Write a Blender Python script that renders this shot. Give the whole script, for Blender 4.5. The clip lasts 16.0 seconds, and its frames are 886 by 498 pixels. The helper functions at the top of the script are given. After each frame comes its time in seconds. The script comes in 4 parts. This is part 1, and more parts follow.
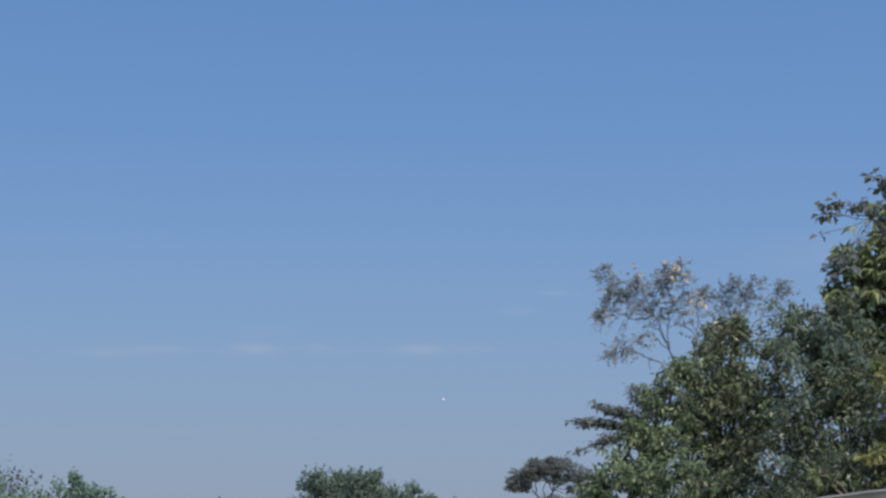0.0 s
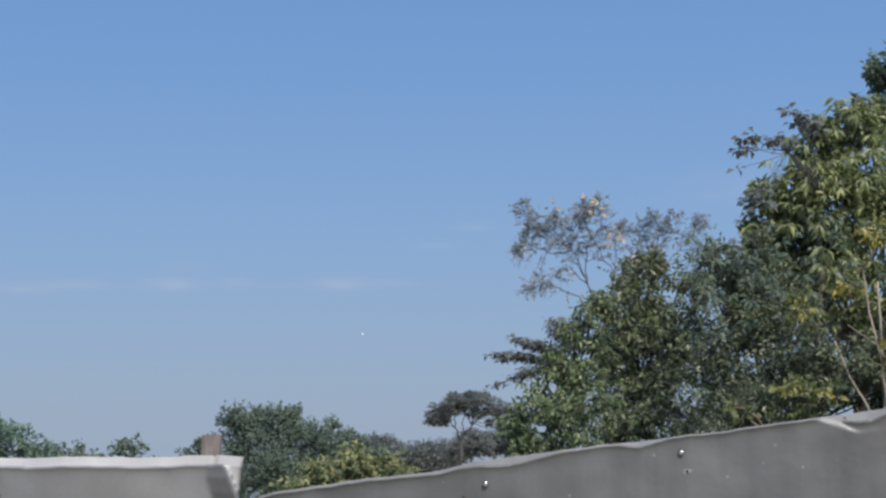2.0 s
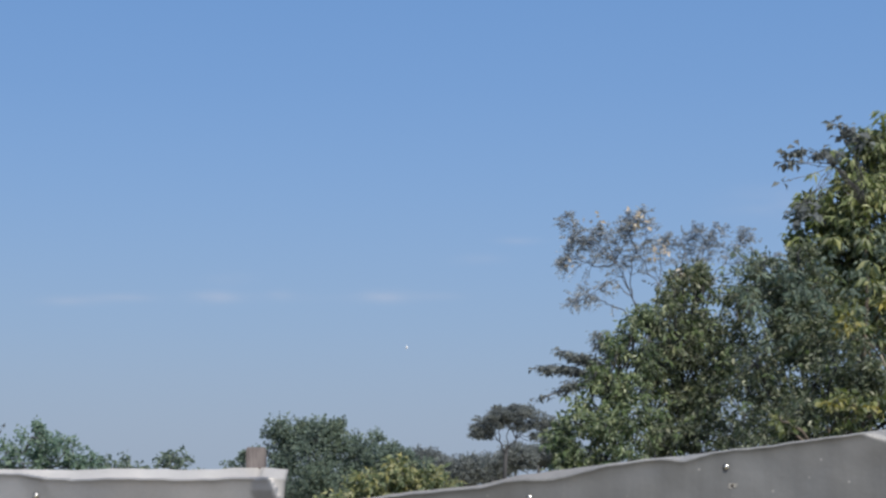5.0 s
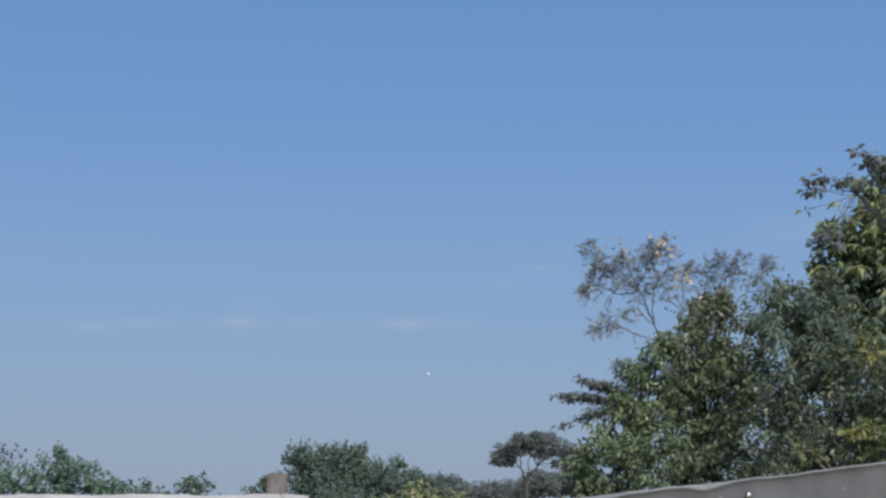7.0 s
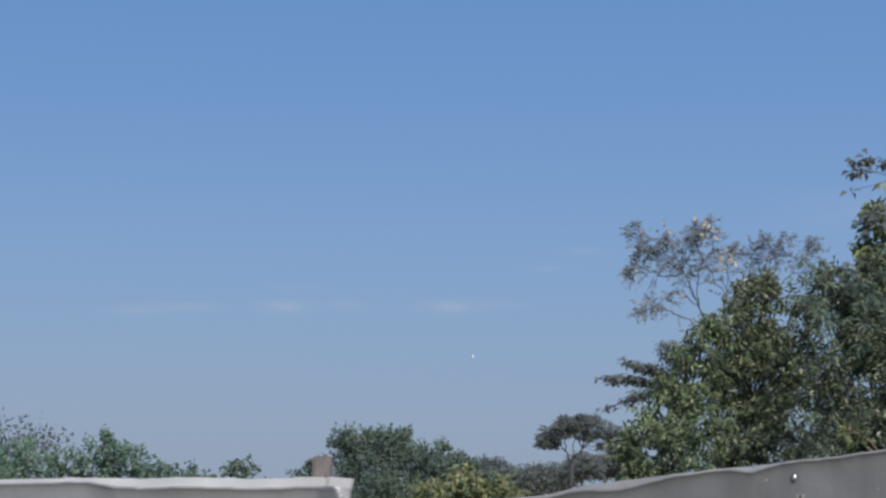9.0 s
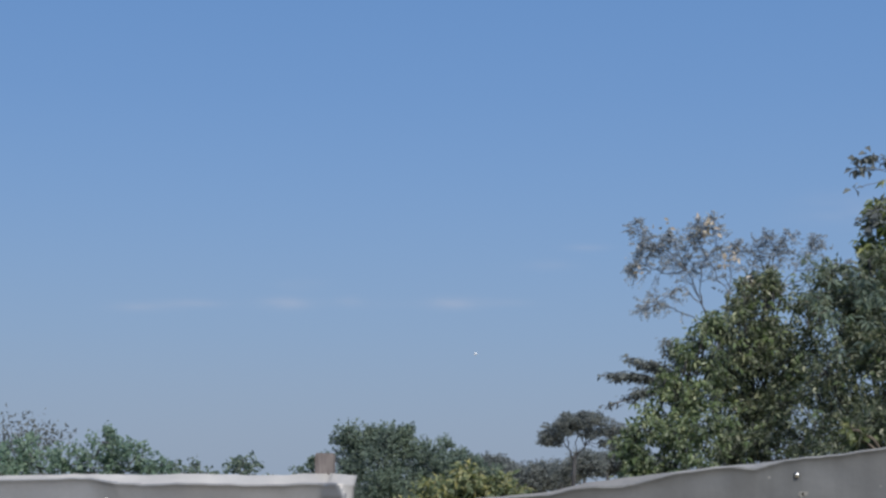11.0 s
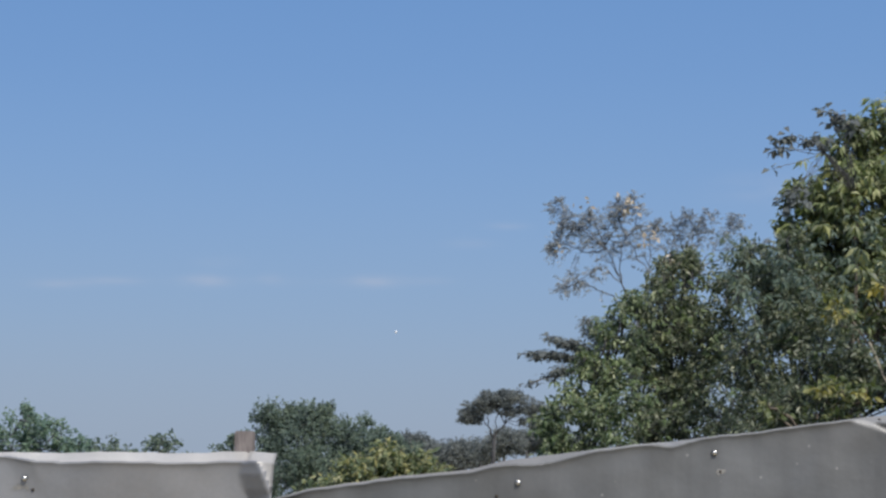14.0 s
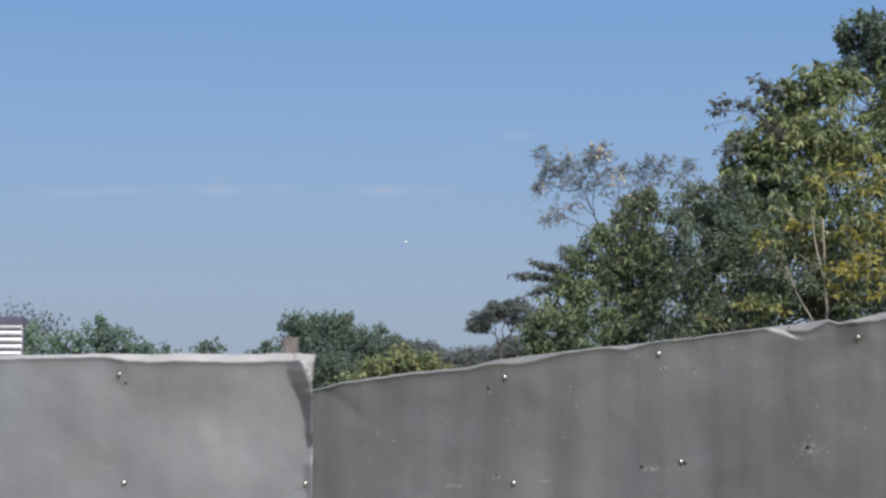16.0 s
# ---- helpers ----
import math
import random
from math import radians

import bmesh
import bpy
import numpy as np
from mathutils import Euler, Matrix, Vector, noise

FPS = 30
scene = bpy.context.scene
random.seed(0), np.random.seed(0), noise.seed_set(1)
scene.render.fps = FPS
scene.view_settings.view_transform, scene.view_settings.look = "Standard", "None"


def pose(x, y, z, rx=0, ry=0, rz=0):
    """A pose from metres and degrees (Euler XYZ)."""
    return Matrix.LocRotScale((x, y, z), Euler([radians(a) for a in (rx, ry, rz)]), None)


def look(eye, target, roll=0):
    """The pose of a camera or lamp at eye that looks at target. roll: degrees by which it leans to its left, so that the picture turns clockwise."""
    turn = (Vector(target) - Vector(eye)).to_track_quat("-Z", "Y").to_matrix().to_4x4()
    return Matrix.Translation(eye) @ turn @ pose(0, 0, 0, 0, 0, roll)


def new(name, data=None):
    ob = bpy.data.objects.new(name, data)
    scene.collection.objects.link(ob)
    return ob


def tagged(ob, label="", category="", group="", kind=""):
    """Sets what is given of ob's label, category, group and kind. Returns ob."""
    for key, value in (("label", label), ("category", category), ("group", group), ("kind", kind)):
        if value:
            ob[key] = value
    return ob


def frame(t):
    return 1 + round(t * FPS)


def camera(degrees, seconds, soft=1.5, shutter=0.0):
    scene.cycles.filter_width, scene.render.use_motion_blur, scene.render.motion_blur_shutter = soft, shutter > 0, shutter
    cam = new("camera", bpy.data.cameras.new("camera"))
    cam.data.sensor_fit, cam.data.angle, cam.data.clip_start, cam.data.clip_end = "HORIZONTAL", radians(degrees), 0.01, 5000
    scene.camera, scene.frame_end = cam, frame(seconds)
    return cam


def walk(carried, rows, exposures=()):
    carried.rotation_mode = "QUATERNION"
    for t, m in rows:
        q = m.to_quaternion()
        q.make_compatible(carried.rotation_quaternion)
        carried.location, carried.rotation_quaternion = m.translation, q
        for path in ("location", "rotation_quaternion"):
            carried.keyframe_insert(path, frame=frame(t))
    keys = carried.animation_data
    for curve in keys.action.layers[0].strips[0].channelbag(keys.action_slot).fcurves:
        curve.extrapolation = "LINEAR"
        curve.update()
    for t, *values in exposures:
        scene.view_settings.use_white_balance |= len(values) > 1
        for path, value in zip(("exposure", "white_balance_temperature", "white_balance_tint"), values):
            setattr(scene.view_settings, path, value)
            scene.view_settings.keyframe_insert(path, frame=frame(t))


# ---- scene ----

# the camera stands still, turns a little, and steps back at the end
cam = camera(25.0, 16.0, soft=2.6)
ROWS = [
    (0.0, 0.000, 0.000, 1.600, 99.001, -0.266, 1.953),
    (0.5, 0.000, 0.000, 1.600, 99.308, 0.125, 1.595),
    (1.0, 0.000, 0.000, 1.600, 97.914, -0.099, 0.796),
    (1.5, 0.000, 0.000, 1.600, 97.000, 0.259, 0.028),
    (2.0, 0.000, 0.000, 1.600, 97.133, 0.211, -0.330),
    (2.5, 0.000, 0.000, 1.600, 97.140, 0.172, -0.507),
    (3.0, 0.000, 0.000, 1.600, 97.114, 0.227, -1.135),
    (3.5, 0.000, 0.000, 1.600, 96.938, 0.013, -0.375),
    (4.0, 0.000, 0.000, 1.600, 97.017, 0.147, 0.130),
    (4.5, 0.000, 0.000, 1.600, 97.486, -0.016, 0.296),
    (4.7, 0.000, 0.000, 1.600, 97.510, -0.024, 0.658),
    (6.8, 0.000, 0.000, 1.600, 98.117, -0.100, 1.434),
    (7.0, 0.000, 0.000, 1.600, 98.274, -0.342, 1.519),
    (7.5, 0.000, 0.000, 1.600, 98.017, -0.173, 2.138),
    (8.0, 0.000, 0.000, 1.600, 97.557, -0.409, 2.677),
    (8.5, 0.000, 0.000, 1.600, 97.749, -0.189, 2.876),
    (8.7, 0.000, 0.000, 1.600, 97.790, -0.258, 2.795),
    (10.8, 0.000, 0.000, 1.600, 97.641, -0.352, 2.903),
    (11.0, 0.000, 0.000, 1.600, 97.692, -0.356, 2.874),
    (11.5, 0.000, 0.000, 1.600, 97.727, -0.299, 2.885),
    (12.0, 0.000, 0.000, 1.600, 97.561, -0.425, 3.342),
    (12.5, 0.000, 0.000, 1.600, 98.107, -0.609, 2.448),
    (13.0, 0.000, 0.000, 1.600, 97.937, -0.530, 1.428),
    (13.5, 0.000, 0.000, 1.600, 97.231, -0.311, 0.471),
    (14.0, 0.000, 0.000, 1.600, 97.079, -0.290, 0.594),
    (14.5, 0.000, 0.000, 1.600, 95.688, -0.206, -0.108),
    (15.0, 0.000, 0.000, 1.600, 95.368, -0.158, 0.122),
    (15.2, 0.007, -0.272, 1.589, 95.340, -0.249, 0.189),
    (15.3, 0.015, -0.569, 1.577, 95.206, -0.302, 0.264),
    (15.4, 0.022, -0.828, 1.567, 95.129, -0.240, 0.349),
    (15.5, 0.033, -1.266, 1.549, 95.118, -0.207, 0.453),
    (15.6, 0.042, -1.615, 1.535, 94.879, -0.348, 0.530),
    (15.7, 0.048, -1.850, 1.526, 94.811, -0.431, 0.802),
    (15.8, 0.054, -2.092, 1.516, 94.661, -0.363, 0.836),
    (16.0, 0.057, -2.177, 1.513, 94.485, -0.261, 0.877),
]
EXPOSURES = [(0.0, -0.1, 6480, 10), (0.5, -0.1, 6480, 10), (1.0, -0.07, 6490, 10), (1.5, 0.05, 6610, 10), (2.0, 0.1, 6680, 10), (3.0, 0.11, 6700, 10), (3.5, 0.14, 6720, 10), (4.5, 0.14, 6720, 10),
             (7.0, -0.01, 6540, 10), (8.0, -0.04, 6540, 10), (12.5, -0.05, 6540, 10), (13.5, 0.0, 6600, 10), (14.0, 0.04, 6660, 10), (14.5, 0.11, 6740, 10), (15.0, 0.14, 6760, 10), (16.0, 0.14, 6750, 10)]
walk(cam, [(t, pose(x, y, z, rx, ry, rz)) for t, x, y, z, rx, ry, rz in ROWS], EXPOSURES)

# ---- light: a clear hazy morning ----
SUN_EL, SUN_AZ = 54.0, 150.0          # azimuth from +y towards +x
sun_data = bpy.data.lights.new("sun", "SUN")
sun_data.energy, sun_data.angle, sun_data.color = 4.0, radians(0.6), (0.985, 0.935, 0.83)
sun = new("sun", sun_data)
sx = math.sin(radians(SUN_AZ)) * math.cos(radians(SUN_EL))
sy = math.cos(radians(SUN_AZ)) * math.cos(radians(SUN_EL))
sun.matrix_world = look((20 * sx, 20 * sy, 20 * math.sin(radians(SUN_EL))), (0, 0, 0))

world = bpy.data.worlds.new("sky")
scene.world = world
world.use_nodes = True
wn, wl = world.node_tree.nodes, world.node_tree.links
wn.clear()


def wmath(op, a, b=None, c=None, clamp=False):
    n = wn.new("ShaderNodeMath")
    n.operation, n.use_clamp = op, clamp
    for i, v in enumerate((a, b, c)):
        if v is None:
            continue
        if isinstance(v, (int, float)):
            n.inputs[i].default_value = v
        else:
            wl.new(v, n.inputs[i])
    return n.outputs[0]


def build_sky():
    sky = wn.new("ShaderNodeTexSky")
    sky.sky_type, sky.sun_disc = "NISHITA", False
    sky.sun_elevation, sky.sun_rotation = radians(SUN_EL), radians(SUN_AZ)
    sky.air_density, sky.dust_density, sky.ozone_density = 1.0, 1.5, 1.5
    scaled = wn.new("ShaderNodeVectorMath")
    scaled.operation = "SCALE"
    scaled.inputs["Scale"].default_value = 0.15
    wl.new(sky.outputs[0], scaled.inputs[0])
    coord = wn.new("ShaderNodeTexCoord")
    split = wn.new("ShaderNodeSeparateXYZ")
    wl.new(coord.outputs["Generated"], split.inputs[0])
    x, y, z = split.outputs
    # morning haze, thick at the horizon and thinning upwards
    ramp = wn.new("ShaderNodeValToRGB")
    ramp.color_ramp.interpolation = "B_SPLINE"
    stops = [(0.0, (0.285, 0.36, 0.485)), (0.045, (0.270, 0.356, 0.505)), (0.09, (0.237, 0.362, 0.565)), (0.15, (0.188, 0.337, 0.605)),
             (0.21, (0.15, 0.30, 0.595)), (0.30, (0.115, 0.26, 0.56)), (0.6, (0.07, 0.19, 0.46)), (1.0, (0.05, 0.15, 0.40))]
    while len(ramp.color_ramp.elements) < len(stops):
        ramp.color_ramp.elements.new(0.5)
    for el, (p, c) in zip(ramp.color_ramp.elements, stops):
        el.position, el.color = p, (*c, 1)
    wl.new(z, ramp.inputs[0])
    fac = wn.new("ShaderNodeMapRange")
    fac.interpolation_type = "SMOOTHSTEP"
    for k, v in zip(("From Min", "From Max", "To Min", "To Max"), (0.3, 0.8, 0.92, 0.35)):
        fac.inputs[k].default_value = v
    wl.new(z, fac.inputs["Value"])
    mix = wn.new("ShaderNodeMix")
    mix.data_type = "RGBA"
    wl.new(fac.outputs[0], mix.inputs["Factor"])
    wl.new(scaled.outputs[0], mix.inputs[6])
    wl.new(ramp.outputs[0], mix.inputs[7])
    # a few thin far wisps of cloud low over the horizon
    az, el = wmath("DIVIDE", x, wmath("MAXIMUM", y, 0.05)), wmath("DIVIDE", z, wmath("MAXIMUM", y, 0.05))
    streak = wn.new("ShaderNodeTexNoise")
    streak.inputs["Scale"].default_value, streak.inputs["Detail"].default_value = 30.0, 5.0
    stretch = wn.new("ShaderNodeMapping")
    stretch.inputs["Scale"].default_value = (1.2, 1.0, 5.0)
    wl.new(coord.outputs["Generated"], stretch.inputs[0])
    wl.new(stretch.outputs[0], streak.inputs[0])
    total = None
    for u, v, w, h, s in WISPS:
        du = wmath("MULTIPLY", wmath("SUBTRACT", az, u), 1 / w)
        dv = wmath("MULTIPLY", wmath("SUBTRACT", el, v), 1 / h)
        r2 = wmath("ADD", wmath("MULTIPLY", du, du), wmath("MULTIPLY", dv, dv))
        g = wmath("MULTIPLY", wmath("POWER", 2.718, wmath("MULTIPLY", r2, -1.0)), s)
        total = g if total is None else wmath("ADD", total, g)
    soft = wmath("MULTIPLY", total, wmath("MULTIPLY_ADD", streak.outputs[0], 1.8, -0.25), clamp=True)
    ahead = wmath("GREATER_THAN", y, 0.05)
    cloud = wn.new("ShaderNodeMix")
    cloud.data_type = "RGBA"
    wl.new(wmath("MULTIPLY", soft, ahead), cloud.inputs["Factor"])
    wl.new(mix.outputs[2], cloud.inputs[6])
    cloud.inputs[7].default_value = (0.46, 0.50, 0.62, 1)
    # the haze's wide glow round the sun, out of view, added to fill shade
    toward = wn.new("ShaderNodeVectorMath")
    toward.operation = "DOT_PRODUCT"
    toward.inputs[1].default_value = (sx, sy, math.sin(radians(SUN_EL)))
    wl.new(coord.outputs["Generated"], toward.inputs[0])
    glow = wmath("MULTIPLY", wmath("POWER", wmath("MAXIMUM", toward.outputs["Value"], 0.0), 5.0), 1.1)
    hazy = wn.new("ShaderNodeMix")
    hazy.data_type, hazy.blend_type = "RGBA", "ADD"
    hazy.inputs["Factor"].default_value = 1.0
    tint = wn.new("ShaderNodeVectorMath")
    tint.operation = "SCALE"
    tint.inputs[0].default_value = (0.92, 0.95, 1.0)
    wl.new(glow, tint.inputs["Scale"])
    wl.new(cloud.outputs[2], hazy.inputs[6])
    wl.new(tint.outputs[0], hazy.inputs[7])
    bg = wn.new("ShaderNodeBackground")
    bg.inputs["Strength"].default_value = 1.0
    wl.new(hazy.outputs[2], bg.inputs[0])
    out = wn.new("ShaderNodeOutputWorld")
    wl.new(bg.outputs[0], out.inputs[0])


# tangent of azimuth and of elevation, half sizes, strength
WISPS = [(-0.131, 0.1075, 0.011, 0.003, 0.42), (-0.098, 0.1085, 0.006, 0.0025, 0.22), (-0.045, 0.108, 0.012, 0.003, 0.36),
         (-0.203, 0.106, 0.016, 0.0025, 0.25), (-0.178, 0.1075, 0.014, 0.002, 0.22), (-0.022, 0.108, 0.012, 0.002, 0.15),
         (0.0, 0.127, 0.014, 0.0025, 0.16), (0.022, 0.136, 0.01, 0.002, 0.16), (-0.124, 0.117, 0.012, 0.003, 0.12),
         (0.16, 0.155, 0.03, 0.008, 0.2), (-0.11, 0.1075, 0.08, 0.0025, 0.06)]
build_sky()


# ---- materials ----
def material(name, rough=0.8, metal=0.0):
    m = bpy.data.materials.new(name)
    m.use_nodes = True
    nt = m.node_tree
    b = nt.nodes["Principled BSDF"]
    b.inputs["Roughness"].default_value, b.inputs["Metallic"].default_value = rough, metal
    return m, nt, b


def node(nt, kind, **inputs):
    n = nt.nodes.new(kind)
    for k, v in inputs.items():
        n.inputs[k.replace("_", " ")].default_value = v
    return n


def ramp_of(nt, source, stops):
    r = nt.nodes.new("ShaderNodeValToRGB")
    while len(r.color_ramp.elements) < len(stops):
        r.color_ramp.elements.new(0.5)
    for el, (p, c) in zip(r.color_ramp.elements, stops):
        el.position, el.color = p, (*c, 1)
    nt.links.new(source, r.inputs[0])
    return r.outputs[0]


def mixed(nt, fac, a, b, blend="MIX"):
    n = nt.nodes.new("ShaderNodeMix")
    n.data_type, n.blend_type = "RGBA", blend
    for sock, v in ((n.inputs["Factor"], fac), (n.inputs[6], a), (n.inputs[7], b)):
        if isinstance(v, (int, float)):
            sock.default_value = v
        elif isinstance(v, tuple):
            sock.default_value = (*v, 1)
        else:
            nt.links.new(v, sock)
    return n.outputs[2]


def coords(nt, scale=(1, 1, 1)):
    c, mp = nt.nodes.new("ShaderNodeTexCoord"), nt.nodes.new("ShaderNodeMapping")
    mp.inputs["Scale"].default_value = scale
    nt.links.new(c.outputs["Object"], mp.inputs[0])
    return mp.outputs[0]


def noise_of(nt, vec, scale, detail=4.0, rough=0.55):
    n = node(nt, "ShaderNodeTexNoise", Scale=scale, Detail=detail, Roughness=rough)
    nt.links.new(vec, n.inputs["Vector"])
    return n.outputs[0]


def bump(nt, b, height, strength, dist):
    n = node(nt, "ShaderNodeBump", Strength=strength, Distance=dist)
    nt.links.new(height, n.inputs["Height"])
    nt.links.new(n.outputs[0], b.inputs["Normal"])


def leaf_material(name, stops, through_light=0.35, patches=None, glow=(1.1, 1.18, 0.82), rough=0.45):
    """Leaves that differ one by one and drift in hue through the crown."""
    m, nt, b = material(name, rough)
    geo = nt.nodes.new("ShaderNodeNewGeometry")
    col = ramp_of(nt, geo.outputs["Random Per Island"], stops)
    big = noise_of(nt, coords(nt), 2.2, 2.0)
    shade = ramp_of(nt, big, [(0.3, (0.72, 0.78, 0.8)), (0.7, (1.2, 1.15, 1.0))])
    col = mixed(nt, 1.0, col, shade, "MULTIPLY")
    if patches:
        spot = ramp_of(nt, noise_of(nt, coords(nt), patches[1], 2.0), [(patches[2], (0, 0, 0)), (patches[2] + 0.08, (1, 1, 1))])
        col = mixed(nt, spot, col, patches[0])
    nt.links.new(col, b.inputs["Base Color"])
    b.inputs["Specular IOR Level"].default_value = 0.5
    # sheen lifts the dark leaves much as haze would
    b.inputs["Sheen Weight"].default_value, b.inputs["Sheen Roughness"].default_value = 0.4, 0.5
    t = nt.nodes.new("ShaderNodeBsdfTranslucent")
    warm = mixed(nt, 1.0, col, glow, "MULTIPLY")
    nt.links.new(warm, t.inputs[0])
    mx = nt.nodes.new("ShaderNodeMixShader")
    mx.inputs[0].default_value = through_light
    nt.links.new(b.outputs[0], mx.inputs[1])
    nt.links.new(t.outputs[0], mx.inputs[2])
    nt.links.new(mx.outputs[0], nt.nodes["Material Output"].inputs[0])
    return m


def bark_material(name, dark, light):
    m, nt, b = material(name, 0.9)
    n = noise_of(nt, coords(nt, (30, 30, 6)), 2.0, 5.0)
    nt.links.new(ramp_of(nt, n, [(0.3, dark), (0.7, light)]), b.inputs["Base Color"])
    bump(nt, b, n, 0.5, 0.01)
    return m


def sheet_material(name, base, pale, seed, streaks=0.1):
    """Dull weathered sheet iron: drifting dust and painted sky sheen, upright runs, specks and a little rust."""
    m, nt, b = material(name, 0.55, 0.3)
    at = coords(nt)
    shift = nt.nodes.new("ShaderNodeVectorMath")
    shift.operation = "ADD"
    shift.inputs[1].default_value = (seed, seed * 0.7, 0)
    nt.links.new(at, shift.inputs[0])
    v = shift.outputs[0]
    # broad mottling: dust, and sky caught in the buckles put into the colour
    cloud = ramp_of(nt, noise_of(nt, v, 1.25, 3.0, 0.5), [(0.33, (0, 0, 0)), (0.70, (1, 1, 1))])
    col = mixed(nt, cloud, base, pale)
    runs_at = nt.nodes.new("ShaderNodeMapping")
    runs_at.inputs["Scale"].default_value = (5.0, 5.0, 0.45)
    nt.links.new(v, runs_at.inputs[0])
    runs = ramp_of(nt, noise_of(nt, runs_at.outputs[0], 1.3, 4.0), [(0.35, (1 - streaks,) * 3), (0.65, (1 + streaks * 0.5,) * 3)])
    col = mixed(nt, 1.0, col, runs, "MULTIPLY")
    grain = ramp_of(nt, noise_of(nt, v, 45.0, 4.0, 0.65), [(0.3, (0.96, 0.96, 0.96)), (0.7, (1.03, 1.03, 1.03))])
    col = mixed(nt, 1.0, col, grain, "MULTIPLY")
    tinge = ramp_of(nt, noise_of(nt, v, 0.8, 2.0), [(0.35, (0.98, 1.0, 1.02)), (0.68, (1.03, 0.995, 0.965))])
    col = mixed(nt, 1.0, col, tinge, "MULTIPLY")
    vor = node(nt, "ShaderNodeTexVoronoi", Scale=12.0)
    nt.links.new(v, vor.inputs["Vector"])
    keep = ramp_of(nt, noise_of(nt, v, 3.1, 1.0), [(0.5, (0, 0, 0)), (0.56, (1, 1, 1))])
    speck = ramp_of(nt, vor.outputs["Distance"], [(0.04, (0.75, 0.75, 0.75)), (0.085, (0, 0, 0))])
    col = mixed(nt, mixed(nt, 1.0, speck, keep, "MULTIPLY"), col, (0.27, 0.27, 0.272))
    rust = ramp_of(nt, noise_of(nt, v, 5.5, 6.0, 0.7), [(0.72, (0, 0, 0)), (0.82, (0.35, 0.35, 0.35))])
    col = mixed(nt, rust, col, (0.20, 0.13, 0.09))
    nt.links.new(col, b.inputs["Base Color"])
    nt.links.new(ramp_of(nt, noise_of(nt, v, 6.0, 4.0), [(0.3, (0.45, 0.45, 0.45)), (0.7, (0.7, 0.7, 0.7))]), b.inputs["Roughness"])
    bump(nt, b, noise_of(nt, v, 12.0, 4.0), 0.25, 0.01)
    return m


M_SHEET_A = sheet_material("sheet_iron_pale", (0.157, 0.165, 0.182), (0.242, 0.251, 0.270), 3.1, 0.025)
M_SHEET_B = sheet_material("sheet_iron_grey", (0.108, 0.1125, 0.119), (0.139, 0.144, 0.151), 8.4, 0.17)
# lighter copies of the sheets: light on the upturned folds is in the colour
M_HEM = sheet_material("lightened_zinc_hem", (0.33, 0.325, 0.32), (0.46, 0.45, 0.44), 1.4, 0.06)
M_HEM_DULL = sheet_material("lightened_grey_hem", (0.17, 0.173, 0.177), (0.25, 0.252, 0.255), 5.2, 0.06)
M_NAIL, _nt, _b = material("zinc_nail", 0.28, 1.0)
_nt.links.new(ramp_of(_nt, noise_of(_nt, coords(_nt), 60.0), [(0.3, (0.45, 0.44, 0.42)), (0.7, (0.75, 0.74, 0.72))]), _b.inputs["Base Color"])
M_WASHER, _nt, _b = material("black_rubber", 0.75)
_nt.links.new(ramp_of(_nt, noise_of(_nt, coords(_nt), 80.0), [(0.3, (0.02, 0.02, 0.02)), (0.7, (0.06, 0.055, 0.05))]), _b.inputs["Base Color"])
M_RUST, _nt, _b = material("rusty_iron", 0.85)
_nt.links.new(ramp_of(_nt, noise_of(_nt, coords(_nt), 70.0), [(0.3, (0.025, 0.023, 0.022)), (0.7, (0.075, 0.062, 0.054))]), _b.inputs["Base Color"])
M_SCUFF, _nt, _b = material("dried_putty", 0.9)
_nt.links.new(ramp_of(_nt, noise_of(_nt, coords(_nt), 40.0, 5.0), [(0.3, (0.17, 0.168, 0.163)), (0.7, (0.27, 0.262, 0.25))]), _b.inputs["Base Color"])
M_POST = bark_material("weathered_timber", (0.115, 0.10, 0.10), (0.21, 0.185, 0.18))
M_BARK = bark_material("grey_brown_bark", (0.07, 0.055, 0.045), (0.19, 0.16, 0.13))
# bark paled and blued so that its limbs look seen through haze
M_DARK_BARK = bark_material("hazed_grey_bark", (0.095, 0.10, 0.115), (0.165, 0.17, 0.185))
M_FAR_BARK = bark_material("blackish_bark", (0.03, 0.031, 0.034), (0.06, 0.06, 0.064))
M_PALE_BARK = bark_material("pale_bark", (0.19, 0.165, 0.125), (0.37, 0.33, 0.265))
# the palest stops below paint the glints of sky on glossy leaves
M_LEAF = leaf_material("leaf_green", [(0.0, (0.045, 0.078, 0.035)), (0.45, (0.075, 0.122, 0.053)), (0.72, (0.14, 0.19, 0.092)), (0.92, (0.255, 0.295, 0.165)), (1.0, (0.41, 0.44, 0.32))], 0.38)
M_LEAF_DARK = leaf_material("leaf_dark", [(0.0, (0.04, 0.062, 0.036)), (0.5, (0.066, 0.096, 0.055)), (0.78, (0.12, 0.15, 0.09)), (0.94, (0.235, 0.25, 0.165)), (1.0, (0.38, 0.40, 0.33))], 0.38)
M_LEAF_SUN = leaf_material("leaf_yellow_green", [(0.0, (0.042, 0.066, 0.026)), (0.5, (0.075, 0.107, 0.036)), (0.75, (0.14, 0.168, 0.055)), (0.92, (0.245, 0.255, 0.09)), (1.0, (0.37, 0.385, 0.25))], 0.38,
                           ((0.29, 0.245, 0.025), 2.6, 0.62))
